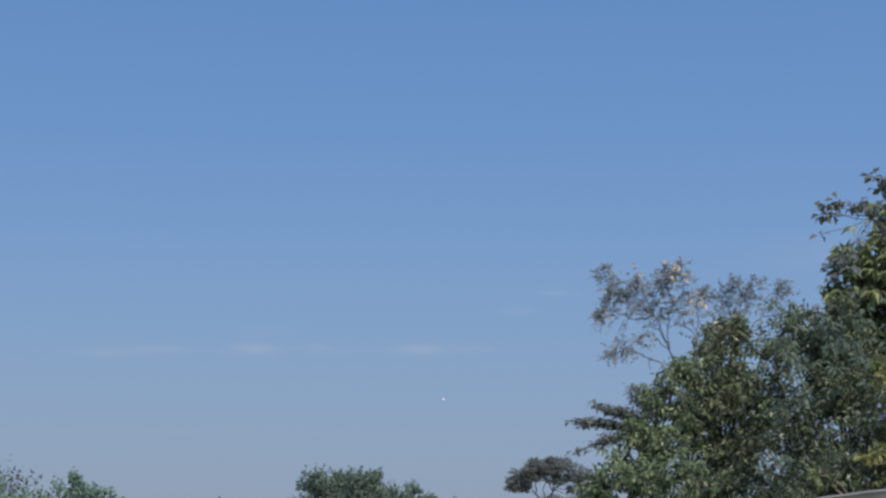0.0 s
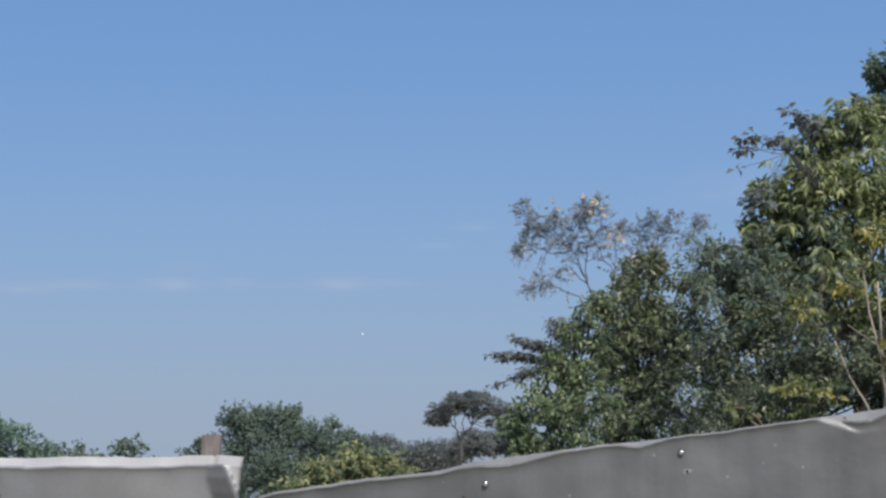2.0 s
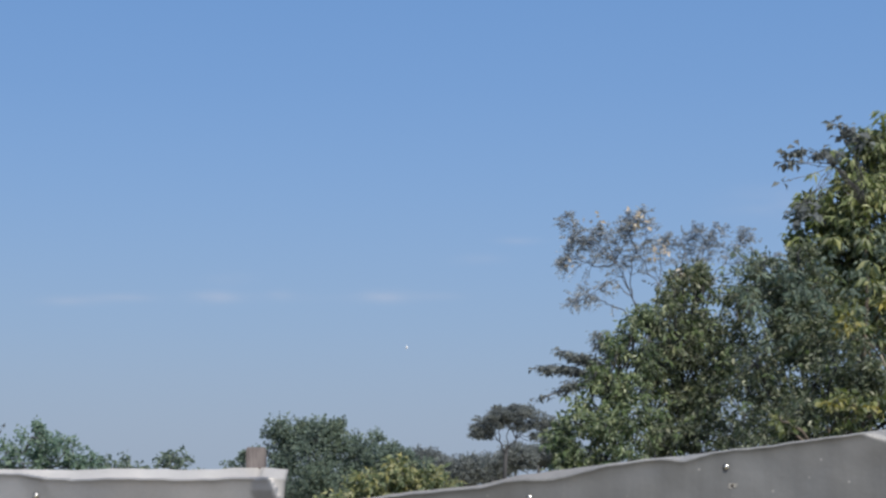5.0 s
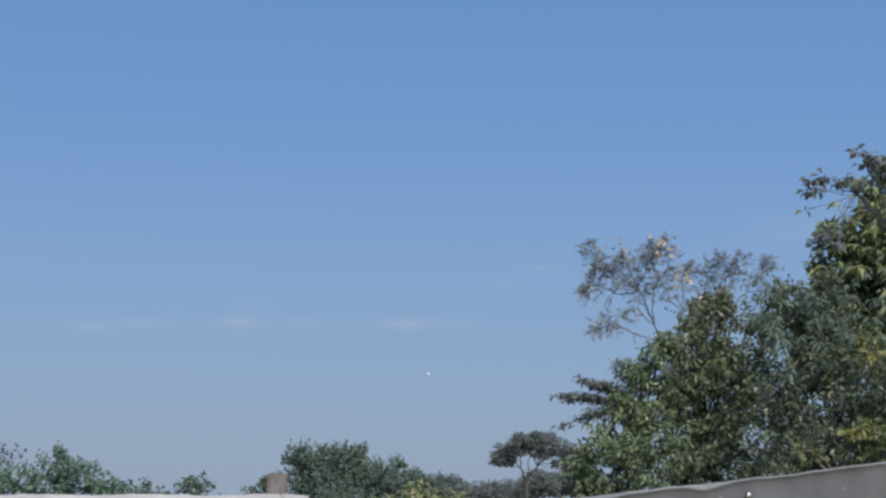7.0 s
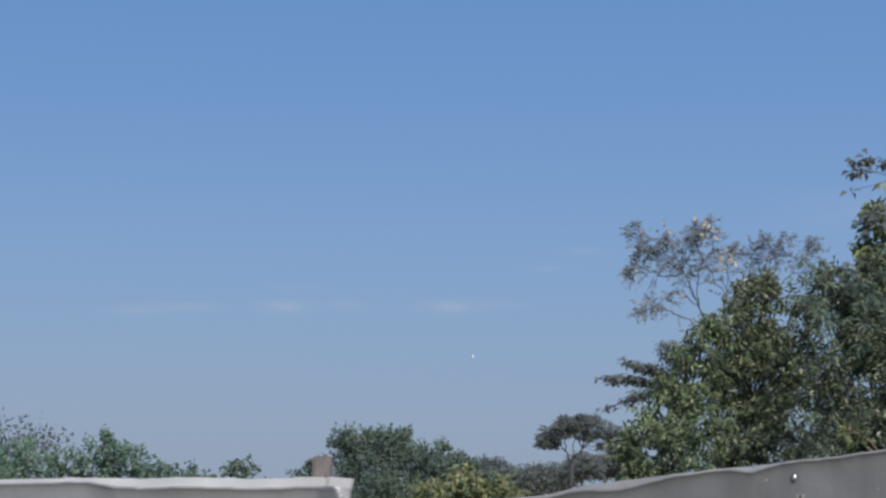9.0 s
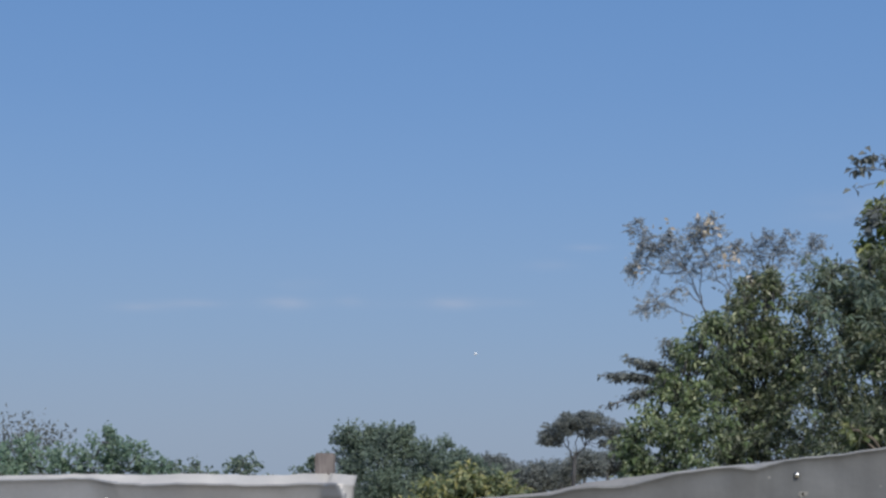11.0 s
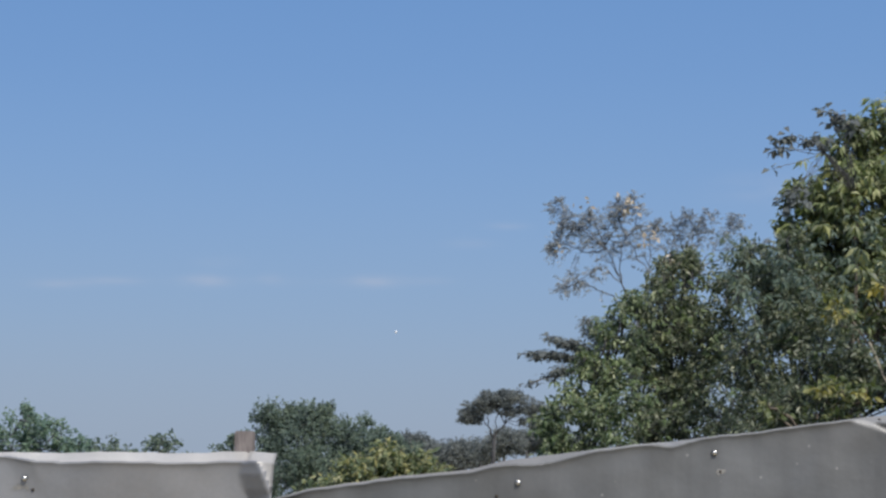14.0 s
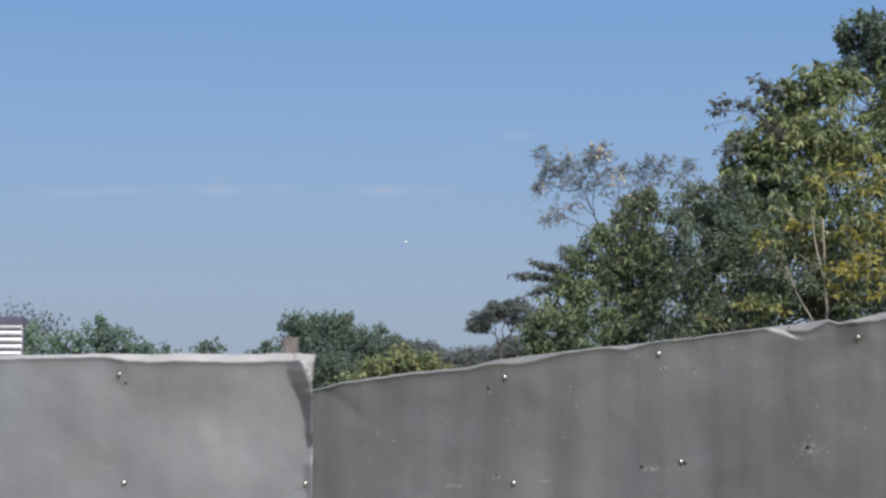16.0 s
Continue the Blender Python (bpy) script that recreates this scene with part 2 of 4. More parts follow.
M_LEAF_YELLOW = leaf_material("leaf_turning_yellow", [(0.0, (0.08, 0.115, 0.062)), (0.45, (0.135, 0.175, 0.09)), (0.72, (0.225, 0.245, 0.115)), (0.92, (0.36, 0.335, 0.13)), (1.0, (0.48, 0.47, 0.33))], 0.42)
M_LEAF_GOLD = leaf_material("leaf_golden", [(0.0, (0.095, 0.11, 0.024)), (0.5, (0.19, 0.175, 0.02)), (0.85, (0.29, 0.245, 0.022)), (1.0, (0.40, 0.36, 0.10))], 0.4, glow=(1.15, 1.1, 0.6))
M_LEAF_TIP = leaf_material("leaf_lightened_tip", [(0.0, (0.115, 0.16, 0.06)), (0.5, (0.17, 0.215, 0.08)), (0.85, (0.27, 0.30, 0.12)), (1.0, (0.44, 0.46, 0.29))], 0.45)
M_LEAF_PALE = leaf_material("leaf_pale_green", [(0.0, (0.09, 0.14, 0.06)), (0.6, (0.14, 0.20, 0.085)), (0.9, (0.225, 0.27, 0.135)), (1.0, (0.34, 0.365, 0.25))], 0.45)
# these five leaf colours are paled, greyed and blued to imitate haze
M_LEAF_FEATHER = leaf_material("leaf_feathery_hazed", [(0.0, (0.17, 0.20, 0.25)), (0.6, (0.25, 0.28, 0.34)), (1.0, (0.42, 0.42, 0.45))], 0.45, glow=(1.0, 1.05, 1.0), rough=0.75)
M_LEAF_FAR = leaf_material("leaf_hazed_blue_green", [(0.0, (0.078, 0.12, 0.105)), (0.5, (0.11, 0.163, 0.138)), (0.85, (0.16, 0.215, 0.172)), (1.0, (0.23, 0.28, 0.22))], 0.48, glow=(1.0, 1.08, 0.95), rough=0.7)
M_LEAF_SLATE = leaf_material("leaf_hazed_slate_green", [(0.0, (0.085, 0.10, 0.112)), (0.6, (0.12, 0.14, 0.152)), (1.0, (0.19, 0.21, 0.215))], 0.4, glow=(1.0, 1.08, 1.0), rough=0.7)
M_LEAF_FAR2 = leaf_material("leaf_hazed_mid_green", [(0.0, (0.14, 0.225, 0.18)), (0.5, (0.185, 0.28, 0.22)), (1.0, (0.27, 0.345, 0.27))], 0.55, glow=(1.0, 1.08, 0.95), rough=0.75)
M_LEAF_WOOD = leaf_material("leaf_hazed_grey_green", [(0.0, (0.105, 0.122, 0.137)), (0.5, (0.135, 0.155, 0.172)), (1.0, (0.185, 0.205, 0.21))], 0.4, glow=(1.0, 1.08, 0.95), rough=0.75)
M_BLOSSOM = leaf_material("blossom_dry_orange", [(0.0, (0.29, 0.25, 0.225)), (0.6, (0.39, 0.335, 0.30)), (1.0, (0.48, 0.43, 0.39))], 0.3)
M_GROUND, _nt, _b = material("dry_earth", 0.95)
_c = coords(_nt)
_col = ramp_of(_nt, noise_of(_nt, _c, 0.6, 6.0), [(0.35, (0.36, 0.29, 0.21)), (0.65, (0.24, 0.23, 0.13))])
_nt.links.new(mixed(_nt, 1.0, _col, ramp_of(_nt, noise_of(_nt, _c, 14.0, 5.0), [(0.3, (0.75, 0.75, 0.75)), (0.7, (1.15, 1.15, 1.15))]), "MULTIPLY"), _b.inputs["Base Color"])
bump(_nt, _b, noise_of(_nt, _c, 9.0, 6.0), 0.6, 0.05)
M_WHITE, _nt, _b = material("white_painted_metal", 0.5)
_nt.links.new(ramp_of(_nt, noise_of(_nt, coords(_nt), 9.0, 5.0), [(0.3, (0.62, 0.62, 0.64)), (0.7, (0.80, 0.80, 0.80))]), _b.inputs["Base Color"])
M_NAVY, _nt, _b = material("dull_navy_paint", 0.55)
_nt.links.new(ramp_of(_nt, noise_of(_nt, coords(_nt), 14.0, 5.0), [(0.3, (0.085, 0.075, 0.13)), (0.7, (0.15, 0.13, 0.20))]), _b.inputs["Base Color"])


# ---- mesh helpers ----
def mesh_of(name, verts, faces, mat, smooth=False):
    me = bpy.data.meshes.new(name)
    me.from_pydata([tuple(v) for v in verts], [], faces)
    me.materials.append(mat)
    if smooth:
        me.polygons.foreach_set("use_smooth", [True] * len(me.polygons))
    me.update()
    return me


def part(name, me, parent, label=""):
    ob = new(name, me)
    ob.parent = parent
    return tagged(ob, label)


def thing(name, at, label, category, group="", kind=""):
    e = new(name)
    e.location = at
    e.empty_display_size = 0.1
    return tagged(e, label, category, group, kind)


def local(points, at):
    return np.asarray(points, float) - np.asarray(at, float)


def box(verts, faces, lo, hi):
    n = len(verts)
    verts += [(x, y, z) for z in (lo[2], hi[2]) for y in (lo[1], hi[1]) for x in (lo[0], hi[0])]
    faces += [tuple(n + i for i in f) for f in ((0, 2, 3, 1), (4, 5, 7, 6), (0, 1, 5, 4), (2, 6, 7, 3), (0, 4, 6, 2), (1, 3, 7, 5))]


def tube(verts, faces, pts, r0, r1, sides=6):
    """A tapered round limb along pts."""
    pts = [Vector(p) for p in pts]
    n, start = len(pts), len(verts)
    for i, p in enumerate(pts):
        d = (pts[min(i + 1, n - 1)] - pts[max(i - 1, 0)]).normalized()
        u = d.orthogonal().normalized()
        w = d.cross(u)
        r = r0 + (r1 - r0) * i / (n - 1)
        for k in range(sides):
            a = 2 * math.pi * k / sides
            verts.append(p + u * (r * math.cos(a)) + w * (r * math.sin(a)))
    for i in range(n - 1):
        for k in range(sides):
            a, b = start + i * sides + k, start + i * sides + (k + 1) % sides
            faces.append((a, b, b + sides, a + sides))
    faces.append(tuple(start + (n - 1) * sides + k for k in range(sides)))


def bent(a, b, rng, wobble=0.08, steps=5, sag=0.0):
    """A crooked line from a to b."""
    a, b = np.asarray(a, float), np.asarray(b, float)
    size = np.linalg.norm(b - a)
    out = []
    for i in range(steps + 1):
        s = i / steps
        p = a + (b - a) * s
        if 0 < i < steps:
            p = p + rng.normal(0, wobble * size * 0.35, 3)
        p[2] += sag * size * 4 * s * (1 - s)
        out.append(tuple(p))
    return out


def unit(v):
    return v / np.maximum(np.linalg.norm(v, axis=-1, keepdims=True), 1e-9)


def leaf_mesh(name, base, along, normal, length, width, mat, droop=0.15):
    """Many folded, pointed leaves as one mesh: five corners and four faces each."""
    n = len(base)
    along = unit(along)
    side = unit(np.cross(along, normal))
    up = np.cross(side, along)
    L, Wd = length[:, None], width[:, None]
    mid = base + along * L * 0.5
    v = np.stack([base, mid + side * Wd * 0.5 + up * Wd * 0.18, base + along * L - up * L * droop,
                  mid - side * Wd * 0.5 + up * Wd * 0.18, mid], 1).reshape(-1, 3)
    f = np.array([(0, 1, 4), (1, 2, 4), (2, 3, 4), (3, 0, 4)])
    f = (np.arange(n)[:, None, None] * 5 + f[None]).reshape(-1, 3)
    me = bpy.data.meshes.new(name)
    me.vertices.add(len(v))
    me.vertices.foreach_set("co", v.ravel())
    me.loops.add(len(f) * 3)
    me.loops.foreach_set("vertex_index", f.ravel())
    me.polygons.add(len(f))
    me.polygons.foreach_set("loop_start", np.arange(len(f)) * 3)
    me.polygons.foreach_set("loop_total", np.full(len(f), 3))
    me.materials.append(mat)
    me.update(calc_edges=True)
    return me


def spray_leaves(rng, clumps, leaf, per_twig=9, spread=0.6, hang=0.3):
    """Leaves set along twigs that reach out of each clump. clumps: (centre, radii, twigs). Gives leaf arrays and the twigs."""
    bases, alongs, twigs = [], [], []
    for c, r, n in clumps:
        c, r = np.asarray(c, float), np.asarray(r, float)
        d = unit(rng.normal(size=(n, 3)))
        d[:, 2] = d[:, 2] * 0.9 + 0.08
        reach = rng.uniform(0.45, 1.0, (n, 1)) ** 0.7 * rng.uniform(0.85, 1.15, (n, 1))
        end = c + d * r * reach
        start = c + d * r * reach * rng.uniform(0.2, 0.6, (n, 1))
        twigs += [(c, e) for e in end]
        s = np.linspace(0.15, 1.0, per_twig)[None, :, None]
        p = start[:, None] + (end - start)[:, None] * s
        p = p + rng.normal(0, leaf * 0.25, p.shape)
        a = unit(end - start)[:, None] * 0.7 + rng.normal(0, spread, p.shape)
        a[..., 2] -= hang
        bases.append(p.reshape(-1, 3))
        alongs.append(a.reshape(-1, 3))
    return np.concatenate(bases), unit(np.concatenate(alongs)), twigs


def crown_mesh(name, rng, clumps, leaf, mat, per_twig=9, spread=0.6, hang=0.3, slim=0.45, droop=0.15, at=(0, 0, 0), ruffle=0.9):
    b, a, twigs = spray_leaves(rng, clumps, leaf, per_twig, spread, hang)
    nrm = rng.normal(0, ruffle, b.shape) + np.array([0.1, -0.5, 0.75])
    length = leaf * rng.uniform(0.6, 1.25, len(b))
    return leaf_mesh(name, local(b, at), a, nrm, length, length * slim * rng.uniform(0.8, 1.2, len(b)), mat, droop), twigs


def grow_wood(t, rng, at, fork, clumps, twigs, r0, mat, every=9, twig_r=0.006):
    """Trunk from the ground to the fork; limbs to the clumps and some of the twigs."""
    v, f = [], []
    tube(v, f, bent(local(at, at), local(fork, at), rng, 0.06, 6), r0, r0 * 0.6, 9)
    part("trunk", mesh_of("trunk", v, f, mat, True), t)
    v, f = [], []
    for c, r, n in (clumps if len(clumps) <= 30 else clumps[::3]):
        if len(clumps) <= 30:
            v, f = [], []
        tube(v, f, bent(local(fork, at), local(c, at), rng, 0.12, 6, 0.04), r0 * (0.45 if len(clumps) < 20 else 0.06), twig_r * 0.9, 5)
        if len(clumps) <= 30:
            part("limb", mesh_of("limb", v, f, mat, True), t)
    if len(clumps) <= 30:
        v, f = [], []
    for s, e in twigs[::every]:
        tube(v, f, [local(s, at), local((s + e) / 2 + rng.normal(0, 0.01, 3), at), local(e, at)], twig_r * 0.7, twig_r * 0.3, 4)
    tagged(part("twig_work", mesh_of("twig_work", v, f, mat, True), t), kind="stuff")


def lumps(rng, clumps, n=6, size=0.5, out=0.68):
    """Breaks each clump into smaller tufts with gaps between them."""
    made = []
    for c, r, k in clumps:
        r = np.asarray(r, float)
        for _ in range(n):
            d = unit(rng.normal(size=3)) * rng.uniform(0.5, 1.0)
            made.append((tuple(np.asarray(c) + d * r * out), tuple(r * size * rng.uniform(0.75, 1.2)), max(5, int(k / n))))
    return made


def tree(name, seed, root, fork, clumps, leaf, mat, bark, label, category="tree", r0=0.06, per_twig=9, spread=0.6, hang=0.3, slim=0.45, every=9,
         twig_r=0.006, droop=0.15, group="", tufts=0, tuft_size=0.5, ruffle=0.9):
    rng = np.random.default_rng(seed)
    if tufts:
        clumps = lumps(rng, clumps, tufts, tuft_size)
    t = thing(name, root, label, category, group)
    me, twigs = crown_mesh("crown", rng, clumps, leaf, mat, per_twig, spread, hang, slim, droop, root, ruffle)
    grow_wood(t, rng, root, fork, clumps, twigs, r0, bark, every, twig_r)
    part("crown", me, t)
    return t


def hanging_sprays(t, seed, clumps, share, leaf, mat, label, at, leaves=7, slim=0.24, rise=0.0):
    """Fans of narrow leaves that droop from one point, on the outer, open side of the clumps."""
    rng = np.random.default_rng(seed)
    bases, alongs = [], []
    for c, r, n in clumps:
        r = np.asarray(r, float)
        k = max(2, int(share * r[0] * r[0] * 400))
        d = unit(rng.normal(size=(k, 3)) * (1, 0.7, 0.9) + (0.1, -0.9, 0.25))
        p = np.asarray(c) + d * r * rng.uniform(0.85, 1.12, (k, 1))
        fan = rng.normal(size=(k, leaves, 3)) * (0.8, 0.55, 0.35) + (0, -0.15, -0.55 + rise)
        bases.append((p[:, None] + fan * leaf * 0.12).reshape(-1, 3))
        alongs.append(fan.reshape(-1, 3))
    b, a = np.concatenate(bases), np.concatenate(alongs)
    L = leaf * rng.uniform(0.65, 1.2, len(b))
    ob = part("leaf_spray", leaf_mesh("leaf_spray", local(b, at), a, rng.normal(0, 0.4, b.shape) + (0, -0.6, 0.7), L, L * slim * rng.uniform(0.8, 1.25, len(b)), mat, 0.35), t, label)
    tagged(ob, kind="stuff")


# ---- ground ----
def build_ground():
    n, half = 60, 400.0
    v, f = [], []
    rng = random.Random(4)
    for j in range(n + 1):
        for i in range(n + 1):
            u, w = 2 * i / n - 1, 2 * j / n - 1
            x, y = half * u * abs(u) ** 1.6, half * w * abs(w) ** 1.6
            z = 0.05 * noise.noise((x * 0.3, y * 0.3, 0)) if abs(y - 8) > 1.0 else 0.0
            v.append((x, y, min(z, 0.0)))
    for j in range(n):
        for i in range(n):
            a = j * (n + 1) + i
            f.append((a, a + 1, a + n + 2, a + n + 1))
    tagged(new("ground", mesh_of("ground", v, f, M_GROUND, True)), "dry brown earth with thin grass", "ground", kind="structure")


build_ground()

# ---- sheet iron fence ----
FENCE_Y = 8.0
TOP_LEFT = [(-6.0, 1.70), (-3.2, 1.745), (-2.353, 1.756), (-2.066, 1.764), (-1.764, 1.769), (-1.490, 1.771), (-1.203, 1.770), (-0.974, 1.774), (-0.836, 1.775), (-0.756, 1.770)]
TOP_RIGHT = [(-0.841, 1.570), (-0.725, 1.599), (-0.628, 1.625), (-0.342, 1.673), (0.029, 1.709), (0.172, 1.747), (0.343, 1.768), (0.515, 1.790), (0.772, 1.820), (0.872, 1.832),
             (1.086, 1.856), (1.371, 1.892), (1.557, 1.919), (1.714, 1.937), (1.857, 1.961), (1.913, 1.944), (1.999, 1.959), (2.136, 1.997), (3.0, 2.02), (4.4, 2.08), (6.0, 2.05)]
X_TEAR = 1.657


def line_at(pts, x):
    return float(np.interp(x, [p[0] for p in pts], [p[1] for p in pts]))


def sheet(name, parent, top, mat, lean, lip, seed, front, label, edge, hem=None):
    """One sheet of iron from the ground to its uneven top edge: buckled, with a bent-back lip (lip: its depth along x) and a turned end."""
    x0, x1 = top[0][0], top[-1][0]
    nx, nz = max(12, int((x1 - x0) / 0.012)), 110
    v, f, folded = [], [], []
    for j in range(nz + 1):
        for i in range(nx + 1):
            x = x0 + (x1 - x0) * i / nx
            zt = line_at(top, x) + 0.003 * noise.noise((x * 14 + seed, 0, 0)) + 0.005 * noise.noise((x * 4 + seed, 3, 0))
            zz = zt * (1 - (1 - j / nz) ** 2.2)
            below = zt - zz
            y = FENCE_Y - front
            y += 0.022 * noise.noise((x * 1.3 + seed, 0, zz * 1.1)) + 0.008 * noise.noise((x * 3.7, seed, zz * 3.0)) + 0.0025 * noise.noise((x * 9, seed, zz * 7))
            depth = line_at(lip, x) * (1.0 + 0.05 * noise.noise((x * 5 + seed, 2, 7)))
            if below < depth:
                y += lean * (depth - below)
            else:
                y += 0.010 * (1 - math.exp(-(below - depth) / 0.012)) - 0.010
            y += 0.0050 * noise.noise((x * 10 + seed, 5, zz * 8)) * math.exp(-below / 0.16) + 0.0030 * noise.noise((x * 5.5 + seed, 9, zz * 4.2))
            y += edge(x, zz, below)
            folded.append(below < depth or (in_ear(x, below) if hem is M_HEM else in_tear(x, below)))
            v.append((x, y, zz))
    for j in range(nz):
        for i in range(nx):
            a = j * (nx + 1) + i
            f.append((a, a + 1, a + nx + 2, a + nx + 1))
    me = mesh_of(name, v, f, mat, True)
    # folded faces take the lightened hem colour
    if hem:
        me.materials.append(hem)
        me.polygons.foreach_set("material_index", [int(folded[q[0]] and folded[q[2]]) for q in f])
    ob = part(name, me, parent, label)
    mod = ob.modifiers.new("thickness", "SOLIDIFY")
    mod.thickness, mod.offset = 0.0012, 1.0
    return ob


X_SEAM = TOP_LEFT[-1][0]


def ear_depth(d):
    """How far the dog-ear reaches down at distance d from the seam."""
    return float(np.interp(d, (0.0, 0.006, 0.04, 0.10), (0.17, 0.155, 0.07, 0.0)))


def in_tear(x, below):
    return below < 0.085 and X_TEAR - 0.14 + 2.38 * below < x < X_TEAR - 0.05 + 1.3 * below


def in_ear(x, below):
    d = X_SEAM - x
    return d < 0.10 and below < ear_depth(d)


def left_edge(x, z, below):
    """The end of the pale sheet is bent: a dog-ear at the corner, a dented flap under it and a curled strip below."""
    d = X_SEAM - x
    ear = ear_depth(d) if d < 0.10 else -1.0
    k = float(np.interp(max(below, ear), (0.03, 0.05, 0.09, 0.15, 0.20, 0.235, 0.30, 0.40, 0.43, 0.46), (0.118, 0.130, 0.136, 0.118, 0.085, 0.056, 0.044, 0.040, 0.022, 0.0)))
    y = -float(np.interp(below, (0.17, 0.25), (0.72, 1.3))) * max(0.0, k - d)
    if below < ear:
        y += 0.85 * (ear - below)
    # a slit between the hem and the dog-ear
    if 0.10 < d < 0.118 and below < 0.045:
        y += 0.022
    k2 = float(np.interp(below, (0.5, 0.56, 0.7, 0.8), (0.0, 0.05, 0.03, 0.0)))
    if d < k2:
        y -= 0.5 * (k2 - d)
    # a soft crease that runs down from the lip
    c = abs(x - (X_CREASE + 0.5 * below))
    y -= 0.016 * max(0.0, 1 - c / 0.10) * max(0.0, 1 - below / 0.22)
    # a broad dent in the middle
    return y + 0.02 * math.exp(-((x - X_SEAM + 0.55) / 0.3) ** 2 - ((below - 0.35) / 0.22) ** 2)


def right_edge(x, z, below):
    """A dent where the dark sheet slips behind the pale one, the torn lip further on, and upright buckles."""
    d = x - X_SEAM
    y = 0.022 * max(0.0, 1 - d / 0.14) * max(0.0, 1 - below / 0.25)
    c = d - 0.05 - 1.1 * below
    y += 0.014 / (1 + math.exp(c / 0.018)) * math.exp(-max(0.0, -c) / 0.09) * max(0.0, 1 - below / 0.30)
    # the folded triangle under the torn lip
    x_l, x_r = X_TEAR - 0.14 + 2.38 * below, X_TEAR - 0.05 + 1.3 * below
    if below < 0.085 and x > x_l:
        y += 1.1 * (min(x, x_r) - x_l) / 2.38 * math.exp(-max(0.0, x - x_r) / 0.06)
    c = abs(x - X_TEAR - 0.33)
    y -= 0.035 * max(0.0, 1 - c / 0.09) * max(0.0, 1 - below / 0.12)
    band = math.sin(x * 17.0 + 0.6 * math.sin(z * 2.0)) + 0.7 * math.sin(x * 9.3 + 1.0)
    return y + 0.0042 * band * min(1.0, below / 0.15)


X_CREASE = -1.734
LIP_LEFT = [(-6.0, 0.03), (-2.352, 0.016), (-1.806, 0.018), (-1.705, 0.035), (-1.489, 0.040), (-1.116, 0.041), (-0.755, 0.040)]
LIP_RIGHT = [(-0.856, 0.004), (-0.629, 0.008), (-0.057, 0.010), (0.115, 0.012), (0.315, 0.034), (0.515, 0.008), (0.743, 0.006),
             (0.829, 0.022), (0.943, 0.005), (1.484, 0.006), (1.595, 0.006), (1.64, 0.024), (1.75, 0.042), (1.85, 0.010), (1.939, 0.008),
             (2.109, 0.03), (6.0, 0.02)]


def nail_meshes():
    v, f = [], []
    rings, seg = 4, 12
    for j in range(rings):
        a = j / rings * math.pi / 2
        for k in range(seg):
            b = 2 * math.pi * k / seg
            v.append((0.0115 * math.cos(a) * math.cos(b), -0.010 * math.sin(a) - 0.003, 0.0115 * math.cos(a) * math.sin(b)))
    v.append((0, -0.013, 0))
    for j in range(rings - 1):
        for k in range(seg):
            a, b = j * seg + k, j * seg + (k + 1) % seg
            f.append((a, b, b + seg, a + seg))
    top = len(v) - 1
    for k in range(seg):
        f.append(((rings - 1) * seg + k, (rings - 1) * seg + (k + 1) % seg, top))
    head = mesh_of("nail_head", v, f, M_NAIL, True)
    v, f = [], []
    tube(v, f, [(0, 0.004, 0), (0, -0.001, 0), (0, -0.004, 0)], 0.0125, 0.0118, 14)
    return head, mesh_of("washer", v, f, M_WASHER)


